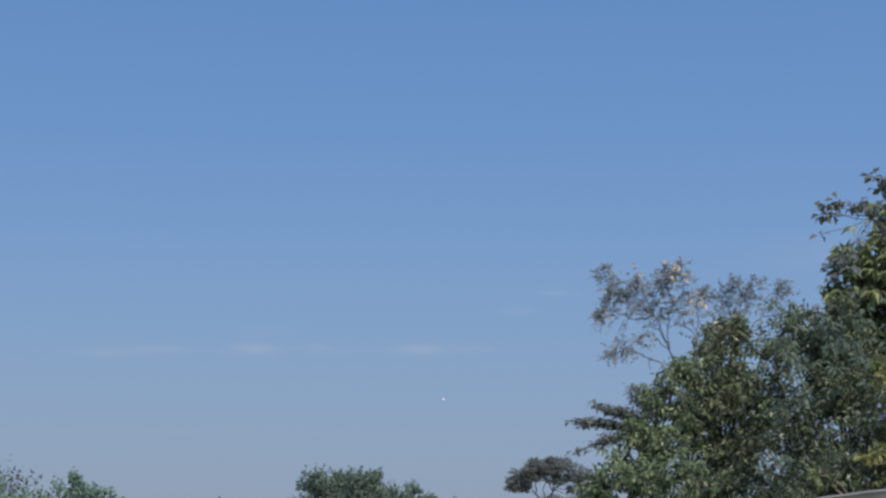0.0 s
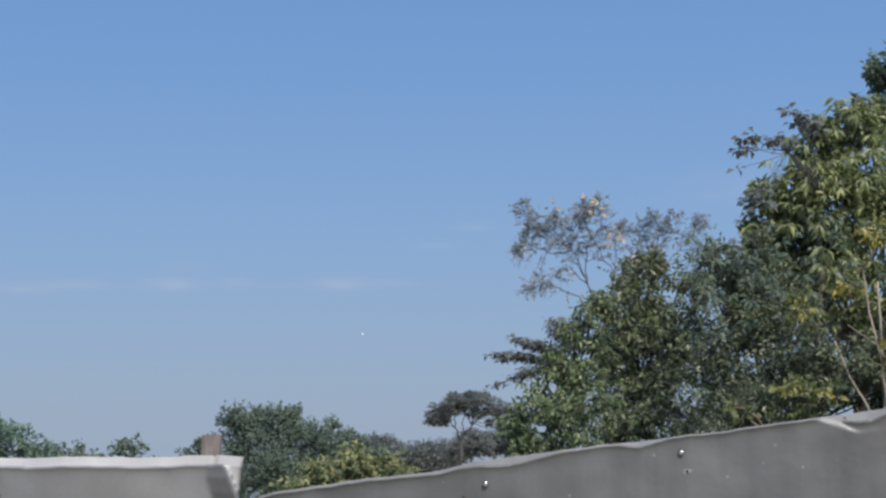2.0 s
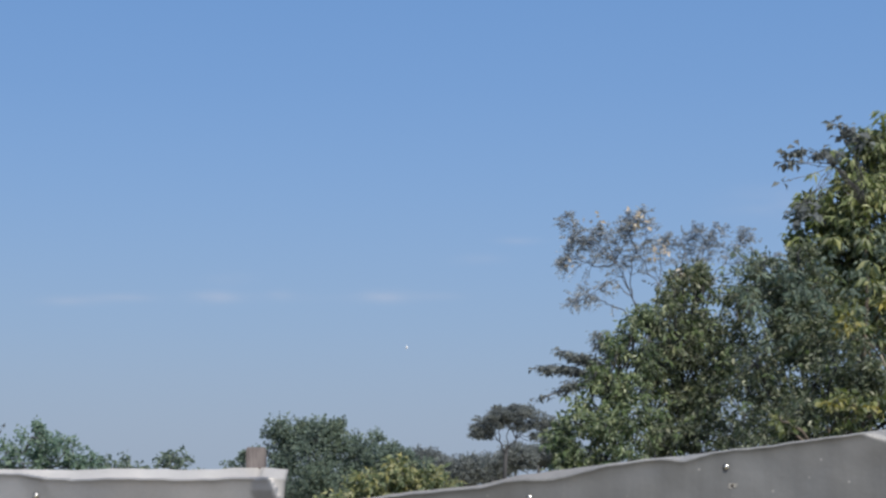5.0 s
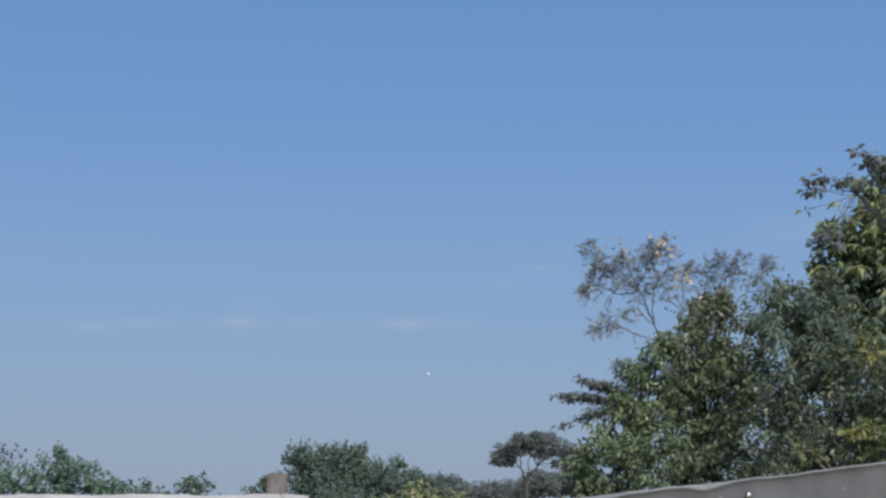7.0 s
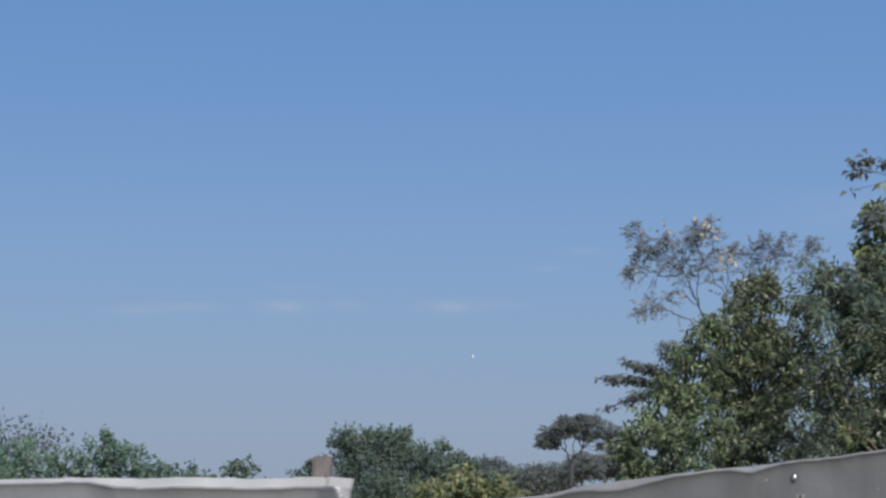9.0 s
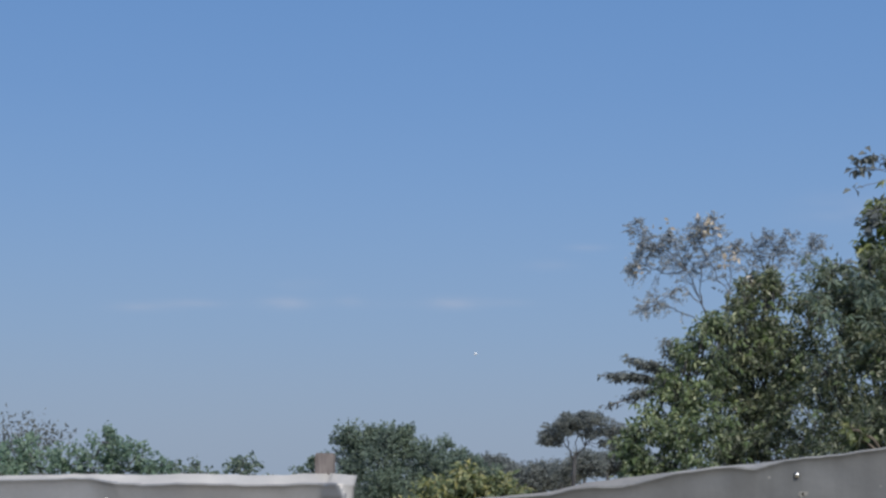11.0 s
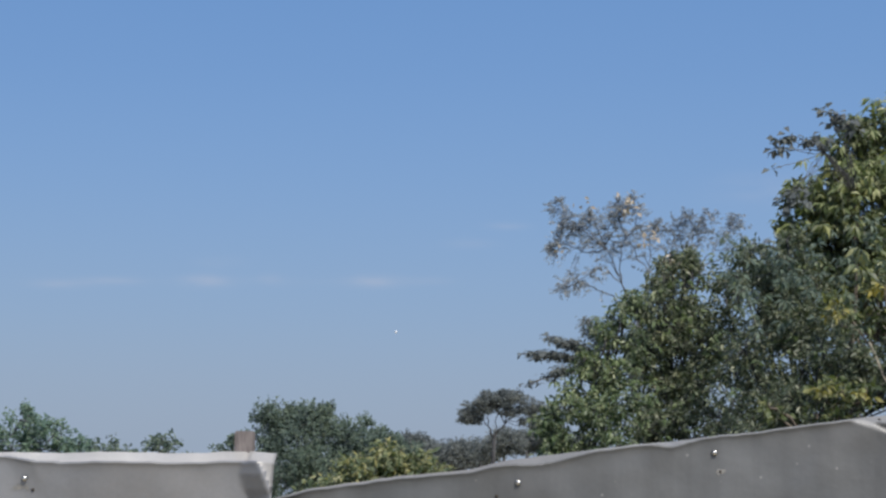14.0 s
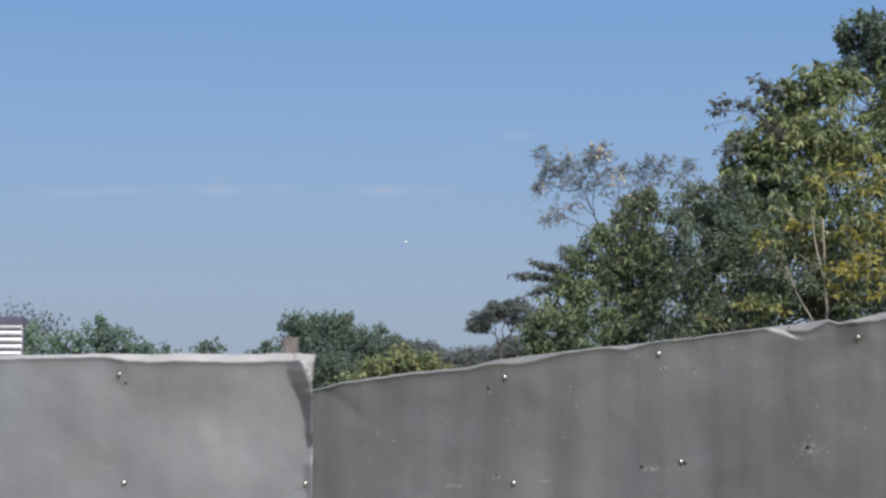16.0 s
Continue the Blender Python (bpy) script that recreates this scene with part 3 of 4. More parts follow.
def build_fence():
    fence = thing("sheet_iron_fence", (0, FENCE_Y, 0), "dented grey sheet iron fence nailed to timber posts", "fence")
    keep = Matrix.Translation((0, FENCE_Y, 0)).inverted()
    obs = [sheet("iron_sheet", fence, TOP_LEFT, M_SHEET_A, 2.0, LIP_LEFT, 2.0, 0.034, "pale dusty sheet with a folded top edge, lightened as if sunlit", left_edge, M_HEM),
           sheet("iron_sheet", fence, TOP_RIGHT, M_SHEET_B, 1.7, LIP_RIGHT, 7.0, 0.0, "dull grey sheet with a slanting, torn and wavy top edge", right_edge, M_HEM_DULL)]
    # posts and rails behind the sheets
    px, pz = (-0.922, 1.860)
    w = 0.077
    posts = [(px, pz, w)] + [(x, h, 0.07) for x, h in ((-4.6, 1.62), (-2.9, 1.66), (2.15, 1.80), (4.2, 1.9))]
    for x, h, w in posts:
        v, f = [], []
        box(v, f, (x, 8.045, 0.0), (x + w, 8.115, h))
        me = mesh_of("post", v, f, M_POST)
        bm = bmesh.new()
        bm.from_mesh(me)
        bmesh.ops.bevel(bm, geom=bm.edges[:], offset=0.005, segments=2, affect="EDGES")
        bm.to_mesh(me)
        bm.free()
        obs.append(part("post", me, fence, "weathered brown timber post"))
    for z in (0.5, 1.15):
        v, f = [], []
        box(v, f, (-5.9, 8.118, z), (5.9, 8.150, z + 0.06))
        obs.append(part("rail", mesh_of("rail", v, f, M_POST), fence, "rough timber rail"))
    head, washer = nail_meshes()
    spots = [(-1.744, 1.666), (-1.710, 1.118), (-0.792, 1.117), (0.215, 1.659), (0.260, 1.125), (0.997, 1.781), (1.107, 1.238), (2.003, 1.870), (-2.75, 1.66), (-2.75, 1.12),
             (-4.4, 1.6), (-4.4, 1.1), (2.9, 1.9), (4.1, 1.95), (2.9, 1.3), (4.1, 1.3)]
    for i, (x, z) in enumerate(spots):
        front = surface_y(obs[:2], x, z)
        n = part("nail", head, fence, "domed zinc nail")
        n.location = (x, front - FENCE_Y - 0.002, z)
        n.rotation_euler = (radians(random.uniform(-12, 12)), 0, radians(random.uniform(-12, 12)))
        wsh = part("washer", washer, n, "black rubber washer")
    # dried putty smears, old nail holes and rust
    rng = np.random.default_rng(5)
    smears = [((1.756, 1.302), 0.11, 0.075), ((0.957, 1.198), 0.10, 0.018), ((-0.803, 1.100), 0.045, 0.02), ((1.022, 1.707), 0.03, 0.012), ((-0.036, 1.108), 0.09, 0.014),
              ((0.174, 1.155), 0.03, 0.02), ((0.416, 1.134), 0.06, 0.012), ((-0.891, 1.088), 0.05, 0.01), ((-1.760, 1.629), 0.045, 0.02)]
    for (x, z), a, b in smears:
        v, f = [], []
        for _ in range(int(40 + 14000 * a * b)):
            cx, cz = x + rng.normal(0, a * 0.33), z + rng.normal(0, b * 0.33)
            n0, ra, rb = len(v), rng.uniform(0.0015, 0.0085), rng.uniform(0.0012, 0.0055)
            v.append((cx, 0, cz))
            for k in range(7):
                t, r = 2 * math.pi * k / 7, rng.uniform(0.45, 1.1)
                v.append((cx + ra * r * math.cos(t), 0, cz + rb * r * math.sin(t)))
            f += [(n0, n0 + 1 + (k + 1) % 7, n0 + 1 + k) for k in range(7)]
        v = [(p[0], surface_y(obs[:2], p[0], p[2]) - 0.0016 - 0.00001 * (q // 8), p[2]) for q, p in enumerate(v)]
        obs.append(tagged(part("putty_smear", mesh_of("putty_smear", v, f, M_SCUFF, True), fence, "pale dried putty smear"), kind="stuff"))
    for (x, z), r in [((1.745, 1.313), 0.015), ((0.909, 1.211), 0.011), ((1.019, 1.707), 0.007), ((0.130, 1.605), 0.008), ((0.174, 1.164), 0.008), ((1.127, 1.230), 0.011), ((-1.711, 1.621), 0.008), ((1.662, 1.917), 0.006)]:
        y0 = surface_y(obs[:2], x, z)
        v, f = [], []
        tube(v, f, [(x, y0 + 0.002, z), (x + 0.001, y0 - 0.003, z), (x + 0.002, y0 - 0.006, z - 0.002)], r, r * 0.55, 9)
        obs.append(part("rusty_nail", mesh_of("rusty_nail", v, f, M_RUST, True), fence, "dark rusted old nail"))
    for ob in obs:
        ob.matrix_parent_inverse = keep
    return fence


SHEETS = {}


def surface_y(obs, x, z):
    """The front of the foremost sheet at (x, z)."""
    best = 9.0
    for ob in obs:
        if ob.name not in SHEETS:
            SHEETS[ob.name] = np.array([v.co[:] for v in ob.data.vertices])
        co = SHEETS[ob.name]
        if not co[:, 0].min() - 0.005 <= x <= co[:, 0].max() + 0.005:
            continue
        near = np.nonzero(np.abs(co[:, 0] - x) < 0.02)[0]
        co = co[near]
        d = (co[:, 0] - x) ** 2 + (co[:, 2] - z) ** 2
        k = np.argsort(d)[:4]
        if d[k[0]] < 0.01:
            w = 1 / (d[k] + 1e-6)
            best = min(best, float((co[k, 1] * w).sum() / w.sum()))
    return best - 0.001


build_fence()


# ---- striped wall of the shed behind the fence ----
def build_shed():
    x1, z1, y0 = -2.334, 1.972, 8.35
    shed = thing("striped_shed", (x1 - 0.9, y0, 0), "white shed wall of horizontal metal slats with a navy top band", "shed")
    keep = Matrix.Translation((x1 - 0.9, y0, 0)).inverted()
    obs = []
    v, f = [], []
    box(v, f, (x1 - 1.8, y0 + 0.04, 0.0), (x1 - 0.006, y0 + 0.10, z1 - 0.02))
    obs.append(part("wall", mesh_of("wall", v, f, M_NAVY), shed, "dull navy backing wall"))
    v, f = [], []
    box(v, f, (x1 - 1.8, y0, z1 - 0.040), (x1, y0 + 0.11, z1))
    obs.append(part("top_band", mesh_of("top_band", v, f, M_NAVY), shed, "dull navy top band"))
    pitch = 0.036
    prof = [(y0 + 0.04, 0.0), (y0 + 0.005, 0.003), (y0, 0.014), (y0 + 0.012, 0.028), (y0 + 0.04, 0.031)]
    zz = z1 - 0.066
    while zz > 0.05:
        v, f = [], []
        for x in (x1 - 1.8, x1 - 0.002):
            v += [(x, y, zz + dz) for y, dz in prof]
        n = len(prof)
        f = [(i, i + n, i + n + 1, i + 1) for i in range(n - 1)] + [tuple(range(n)), tuple(range(2 * n - 1, n - 1, -1))]
        obs.append(part("slat", mesh_of("slat", v, f, M_WHITE), shed, "white slat"))
        zz -= pitch
    for ob in obs:
        ob.matrix_parent_inverse = keep


build_shed()


# ---- plants close behind the fence ----
def on_ground(p, dx=0.0):
    return (p[0] + dx, p[1], 0.0)


def clump(p, r, dens, depth=1.0, flat=1.0):
    return (p, (r, r * depth, r * flat), max(6, int(dens * r * r)))


def build_near_plants():
    # light green shrub with broad leaves
    c = [clump((0.496, 9.048, 1.975), 0.184, 5351), clump((0.632, 9.135, 2.133), 0.171, 5351), clump((0.412, 9.048, 1.856), 0.133, 5351),
         clump((0.693, 8.961, 1.920), 0.216, 5054), clump((0.564, 8.961, 1.744), 0.228, 4459), clump((0.381, 9.048, 1.951), 0.077, 5351),
         clump((0.772, 9.222, 2.320), 0.136, 4756), clump((0.556, 9.135, 2.199), 0.093, 4756),
         clump((0.711, 9.200, 2.434), 0.083, 5000), clump((0.776, 9.250, 2.512), 0.065, 5000), clump((0.628, 9.150, 2.352), 0.078, 5000)]
    t = tree("leafy_shrub", 11, on_ground((0.581, 9.222, 1.788)), (0.567, 9.222, 1.762), c, 0.031, M_LEAF, M_FAR_BARK, "light green shrub with drooping leaves behind the fence", "shrub", 0.035, per_twig=8, hang=0.5, slim=0.36, tufts=9)
    hanging_sprays(t, 61, c, 0.75, 0.036, M_LEAF_PALE, "light green drooping leaves", t.location, 6, 0.26)
    # dense dark shrub
    c = [clump((0.939, 9.570, 2.442), 0.217, 5623), clump((1.056, 9.744, 2.623), 0.151, 5623), clump((0.980, 9.483, 2.192), 0.295, 5221),
         clump((1.193, 9.657, 2.393), 0.259, 5221), clump((1.073, 9.396, 1.999), 0.292, 4820), clump((0.860, 9.396, 1.948), 0.212, 4820),
         clump((1.101, 9.744, 2.749), 0.083, 5623), clump((1.289, 9.831, 2.631), 0.167, 4820),
         clump((0.982, 9.500, 2.702), 0.097, 5000), clump((0.897, 9.400, 2.577), 0.090, 5000), clump((1.082, 9.600, 2.734), 0.071, 5000), clump((0.825, 9.300, 2.472), 0.084, 5000)]
    t = tree("dense_shrub", 12, on_ground((1.044, 9.657, 1.793)), (1.045, 9.657, 1.848), c, 0.030, M_LEAF_DARK, M_FAR_BARK, "dense dark green shrub behind the fence", "shrub", 0.05, per_twig=9, hang=0.4, slim=0.36, tufts=9)
    hanging_sprays(t, 62, c, 0.73, 0.039, M_LEAF_PALE, "light green leaf tips", t.location, 5, 0.28, 0.2)
    # shaded bush between the shrub and the tall tree
    c = [clump((1.389, 9.309, 2.415), 0.271, 5221), clump((1.475, 9.483, 2.647), 0.174, 4820), clump((1.318, 9.048, 2.136), 0.306, 4820),
         clump((1.567, 9.135, 2.243), 0.309, 4820), clump((1.592, 9.396, 2.529), 0.231, 5221), clump((1.250, 8.787, 1.922), 0.244, 4418),
         clump((1.526, 8.787, 1.994), 0.244, 4418), clump((1.778, 9.048, 2.081), 0.278, 4016), clump((2.001, 9.135, 2.058), 0.280, 3615),
         clump((2.233, 9.135, 2.057), 0.309, 3213),
         clump((1.369, 9.309, 2.655), 0.200, 4756), clump((1.531, 9.396, 2.745), 0.158, 4756), clump((1.861, 8.700, 2.160), 0.241, 3964), clump((1.690, 8.700, 2.236), 0.215, 3964), clump((2.466, 9.135, 2.056), 0.309, 1982), clump((2.263, 9.135, 2.160), 0.219, 3435), clump((2.085, 9.048, 2.053), 0.153, 3435)]
    t = tree("shaded_bush", 13, on_ground((1.465, 9.222, 1.781)), (1.465, 9.222, 1.807), c, 0.031, M_LEAF_DARK, M_FAR_BARK, "dark shaded bush with small leaves", "bush", 0.05, per_twig=8, hang=0.35, slim=0.36, tufts=8)
    hanging_sprays(t, 65, c, 0.14, 0.037, M_LEAF_PALE, "light green leaf tips", t.location, 5, 0.28, 0.2)
    # low yellowish bush at the fence
    c = [clump((1.495, 8.350, 2.023), 0.071, 2900), clump((1.590, 8.350, 2.046), 0.071, 2900), clump((1.678, 8.350, 2.060), 0.047, 3100), clump((1.457, 8.350, 1.952), 0.057, 2600), clump((1.273, 8.350, 1.972), 0.040, 2900), clump((1.303, 8.350, 1.929), 0.033, 2600), clump((1.557, 8.350, 1.971), 0.071, 2200)]
    tree("low_bush", 14, on_ground((1.507, 8.439, 1.764)), (1.508, 8.439, 1.789), c, 0.044, M_LEAF_SUN, M_BARK, "low yellow-green bush at the foot of the trees", "bush", 0.02, per_twig=7, hang=0.2)
    # tall sunlit tree
    high = [clump((2.010, 9.744, 3.377), 0.196, 3796), clump((1.837, 9.744, 3.209), 0.183, 3796), clump((1.734, 9.831, 2.995), 0.184, 3504), clump((1.926, 9.657, 3.025), 0.232, 3504),
           clump((2.124, 9.657, 3.163), 0.232, 3504), clump((1.743, 10.005, 2.790), 0.161, 3212), clump((1.896, 9.831, 2.768), 0.211, 2920), clump((2.117, 9.744, 2.812), 0.222, 2920),
           clump((2.324, 9.831, 2.963), 0.264, 2920), clump((2.417, 9.918, 2.633), 0.239, 2628), clump((2.276, 9.918, 3.465), 0.159, 2920)]
    low = [clump((1.667, 9.918, 3.123), 0.080, 2920), clump((1.634, 10.005, 2.935), 0.075, 2920), clump((2.145, 9.831, 3.507), 0.118, 3504), clump((2.602, 10.005, 3.217), 0.295, 2044),
           clump((2.045, 10.353, 2.504), 0.223, 2336), clump((2.280, 10.353, 2.502), 0.251, 2336), clump((2.571, 10.353, 2.382), 0.306, 2044), clump((1.905, 10.353, 2.741), 0.195, 2336),
           clump((2.677, 10.005, 2.928), 0.255, 2378), clump((2.722, 10.005, 2.640), 0.255, 2378), clump((2.711, 10.005, 2.354), 0.268, 2114), clump((2.664, 10.092, 3.496), 0.244, 1982)]
    inner = [clump((1.908, 9.700, 2.861), 0.130, 3200), clump((1.765, 9.700, 2.694), 0.120, 3200), clump((1.986, 9.700, 2.638), 0.130, 3200), clump((1.871, 9.700, 2.499), 0.125, 3000),
             clump((1.740, 9.750, 2.880), 0.075, 3200)]
    c = high + low + inner
    t = tree("tall_tree", 15, on_ground((2.181, 10.005, 1.792)), (2.170, 10.005, 2.301), c, 0.048, M_LEAF_SUN, M_BARK, "tall tree with yellow-green sunlit drooping leaves", "tree", 0.05, per_twig=8, spread=0.5,
         hang=0.6, slim=0.36, droop=0.3, tufts=9)
    # lighter fans put sky glint and haze into the upper crown's colour
    hanging_sprays(t, 63, high + inner, 1.35, 0.060, M_LEAF_TIP, "bright drooping leaf fans", t.location, 8, 0.22)
    hanging_sprays(t, 67, low, 0.16, 0.064, M_LEAF_TIP, "bright drooping leaf fans", t.location, 8, 0.22)
    # haze over the dark side is put into these paler leaf fans
    side = [clump((1.808, 9.200, 2.795), 0.115, 10), clump((1.673, 9.200, 2.637), 0.110, 10), clump((1.882, 9.200, 2.584), 0.120, 10), clump((1.772, 9.200, 2.452), 0.110, 10), clump((1.625, 9.200, 2.797), 0.070, 10),
            clump((1.543, 9.200, 2.665), 0.100, 10), clump((1.450, 9.300, 2.560), 0.100, 10),
            clump((1.201, 9.000, 2.699), 0.102, 10), clump((1.328, 9.000, 2.621), 0.115, 10), clump((1.191, 8.950, 2.513), 0.101, 10), clump((1.472, 8.950, 2.512), 0.114, 10), clump((1.563, 8.900, 2.405), 0.101, 10), clump((1.335, 8.900, 2.406), 0.101, 10)]
    hanging_sprays(t, 66, side, 2.2, 0.046, M_LEAF_FAR, "leaf fans paled for haze on the shaded side", t.location, 7, 0.26, 0.15)
    large = [clump((1.676, 8.500, 2.573), 0.027, 10), clump((1.694, 8.500, 2.561), 0.018, 10), clump((2.071, 8.500, 2.565), 0.036, 10), clump((2.116, 8.500, 2.539), 0.024, 10), clump((1.548, 8.600, 2.777), 0.015, 10), clump((1.681, 8.600, 2.772), 0.015, 10), clump((1.689, 8.500, 2.657), 0.012, 10)]
    hanging_sprays(t, 68, large, 0.3, 0.064, M_LEAF_SUN, "large drooping leaves", t.location, 6, 0.3, -0.25)
    # yellow growth low on the tall tree's side
    c = [clump((1.666, 8.874, 2.426), 0.096, 1177), clump((1.809, 8.874, 2.527), 0.100, 1046), clump((2.031, 8.874, 2.373), 0.201, 1046),
         clump((2.149, 8.874, 2.170), 0.201, 1046), clump((1.881, 8.874, 2.424), 0.088, 785),
         clump((1.988, 8.961, 2.792), 0.106, 945), clump((2.190, 8.961, 2.713), 0.164, 945), clump((2.308, 8.961, 2.455), 0.203, 945), clump((2.107, 8.961, 2.534), 0.139, 872)]
    t = tree("yellow_sapling", 16, on_ground((1.945, 8.918, 1.797)), (1.927, 8.918, 2.023), c, 0.042, M_LEAF_SUN, M_BARK, "slender sapling with yellowing leaves", "sapling", 0.012, per_twig=7, hang=0.4, tufts=5)
    gold = [clump((1.924, 8.613, 2.754), 0.064, 13), clump((2.065, 8.613, 2.754), 0.083, 13), clump((2.237, 8.613, 2.812), 0.088, 13), clump((2.078, 8.613, 2.502), 0.064, 13), clump((1.608, 8.613, 2.406), 0.058, 13),
            clump((1.797, 8.613, 2.485), 0.054, 13), clump((2.166, 8.613, 2.267), 0.122, 13), clump((2.018, 8.613, 2.213), 0.083, 13), clump((2.252, 8.613, 2.438), 0.083, 13), clump((2.403, 8.613, 2.284), 0.146, 13),
            clump((1.480, 8.265, 2.029), 0.065, 13), clump((1.654, 8.265, 2.045), 0.047, 13),
            clump((2.038, 8.500, 2.199), 0.084, 10), clump((2.158, 8.500, 2.274), 0.078, 10), clump((2.192, 8.500, 2.119), 0.078, 10), clump((1.972, 8.500, 2.147), 0.054, 10), clump((1.567, 8.500, 2.391), 0.039, 10), clump((1.756, 8.500, 2.452), 0.048, 10), clump((1.893, 8.500, 2.725), 0.045, 10), clump((2.198, 8.600, 2.722), 0.085, 10), clump((2.089, 8.600, 2.463), 0.061, 10), clump((2.226, 8.600, 2.524), 0.073, 10)]
    hanging_sprays(t, 64, gold, 3.2, 0.044, M_LEAF_GOLD, "golden yellow leaves", t.location, 6, 0.34, 0.15)
    # tall dark tree further back
    c = [clump((2.734, 11.310, 3.996), 0.240, 2907), clump((2.941, 11.310, 4.122), 0.185, 2907), clump((3.042, 11.484, 3.845), 0.358, 2246), clump((2.628, 11.310, 3.746), 0.192, 2378),
         clump((2.716, 11.310, 4.142), 0.096, 2907), clump((2.580, 11.310, 4.025), 0.084, 2907), clump((3.276, 11.484, 4.183), 0.325, 1982), clump((3.222, 11.484, 3.468), 0.422, 1585), clump((2.934, 11.484, 3.508), 0.292, 1585)]
    tree("back_tree", 17, on_ground((3.209, 11.658, 2.400)), (3.201, 11.658, 3.114), c, 0.045, M_LEAF_FAR, M_BARK, "tall dark green tree behind the sunlit one", "tree", 0.07, per_twig=9, hang=0.1, slim=0.55, tufts=8)


build_near_plants()


def stems(name, lines, mat, label, category, root):
    v, f = [], []
    rng = np.random.default_rng(3)
    t = thing(name, root, label, category)
    for pts, r0, r1 in lines:
        v, f = [], []
        fine = []
        for a, b in zip(pts[:-1], pts[1:]):
            fine += bent(a, b, rng, 0.018, 4)[:-1]
        fine.append(pts[-1])
        tube(v, f, local(fine, root), r0, r1, 7)
        part("stem", mesh_of("stem", v, f, mat, True), t)
    return t


def build_stems():
    root = on_ground((1.956, 8.613, 2.004))
    stems("bare_sapling", [([root, (1.956, 8.613, 2.004), (1.947, 8.613, 2.219), (1.949, 8.656, 2.534)], 0.011, 0.005),
                           ([(1.946, 8.613, 2.188), (1.911, 8.613, 2.343), (1.887, 8.656, 2.580)], 0.007, 0.003),
                           ([(1.935, 8.613, 2.250), (1.804, 8.613, 2.342)], 0.004, 0.002)], M_PALE_BARK, "pale slender bare stems standing in the bushes", "sapling", root)
    root = on_ground((1.887, 8.526, 1.953))
    stems("leaning_stick", [([root, (1.864, 8.526, 1.975), (1.783, 8.526, 2.120), (1.727, 8.526, 2.267)], 0.007, 0.004)], M_PALE_BARK, "pale dry stick leaning in the bushes", "stick", root)


build_stems()


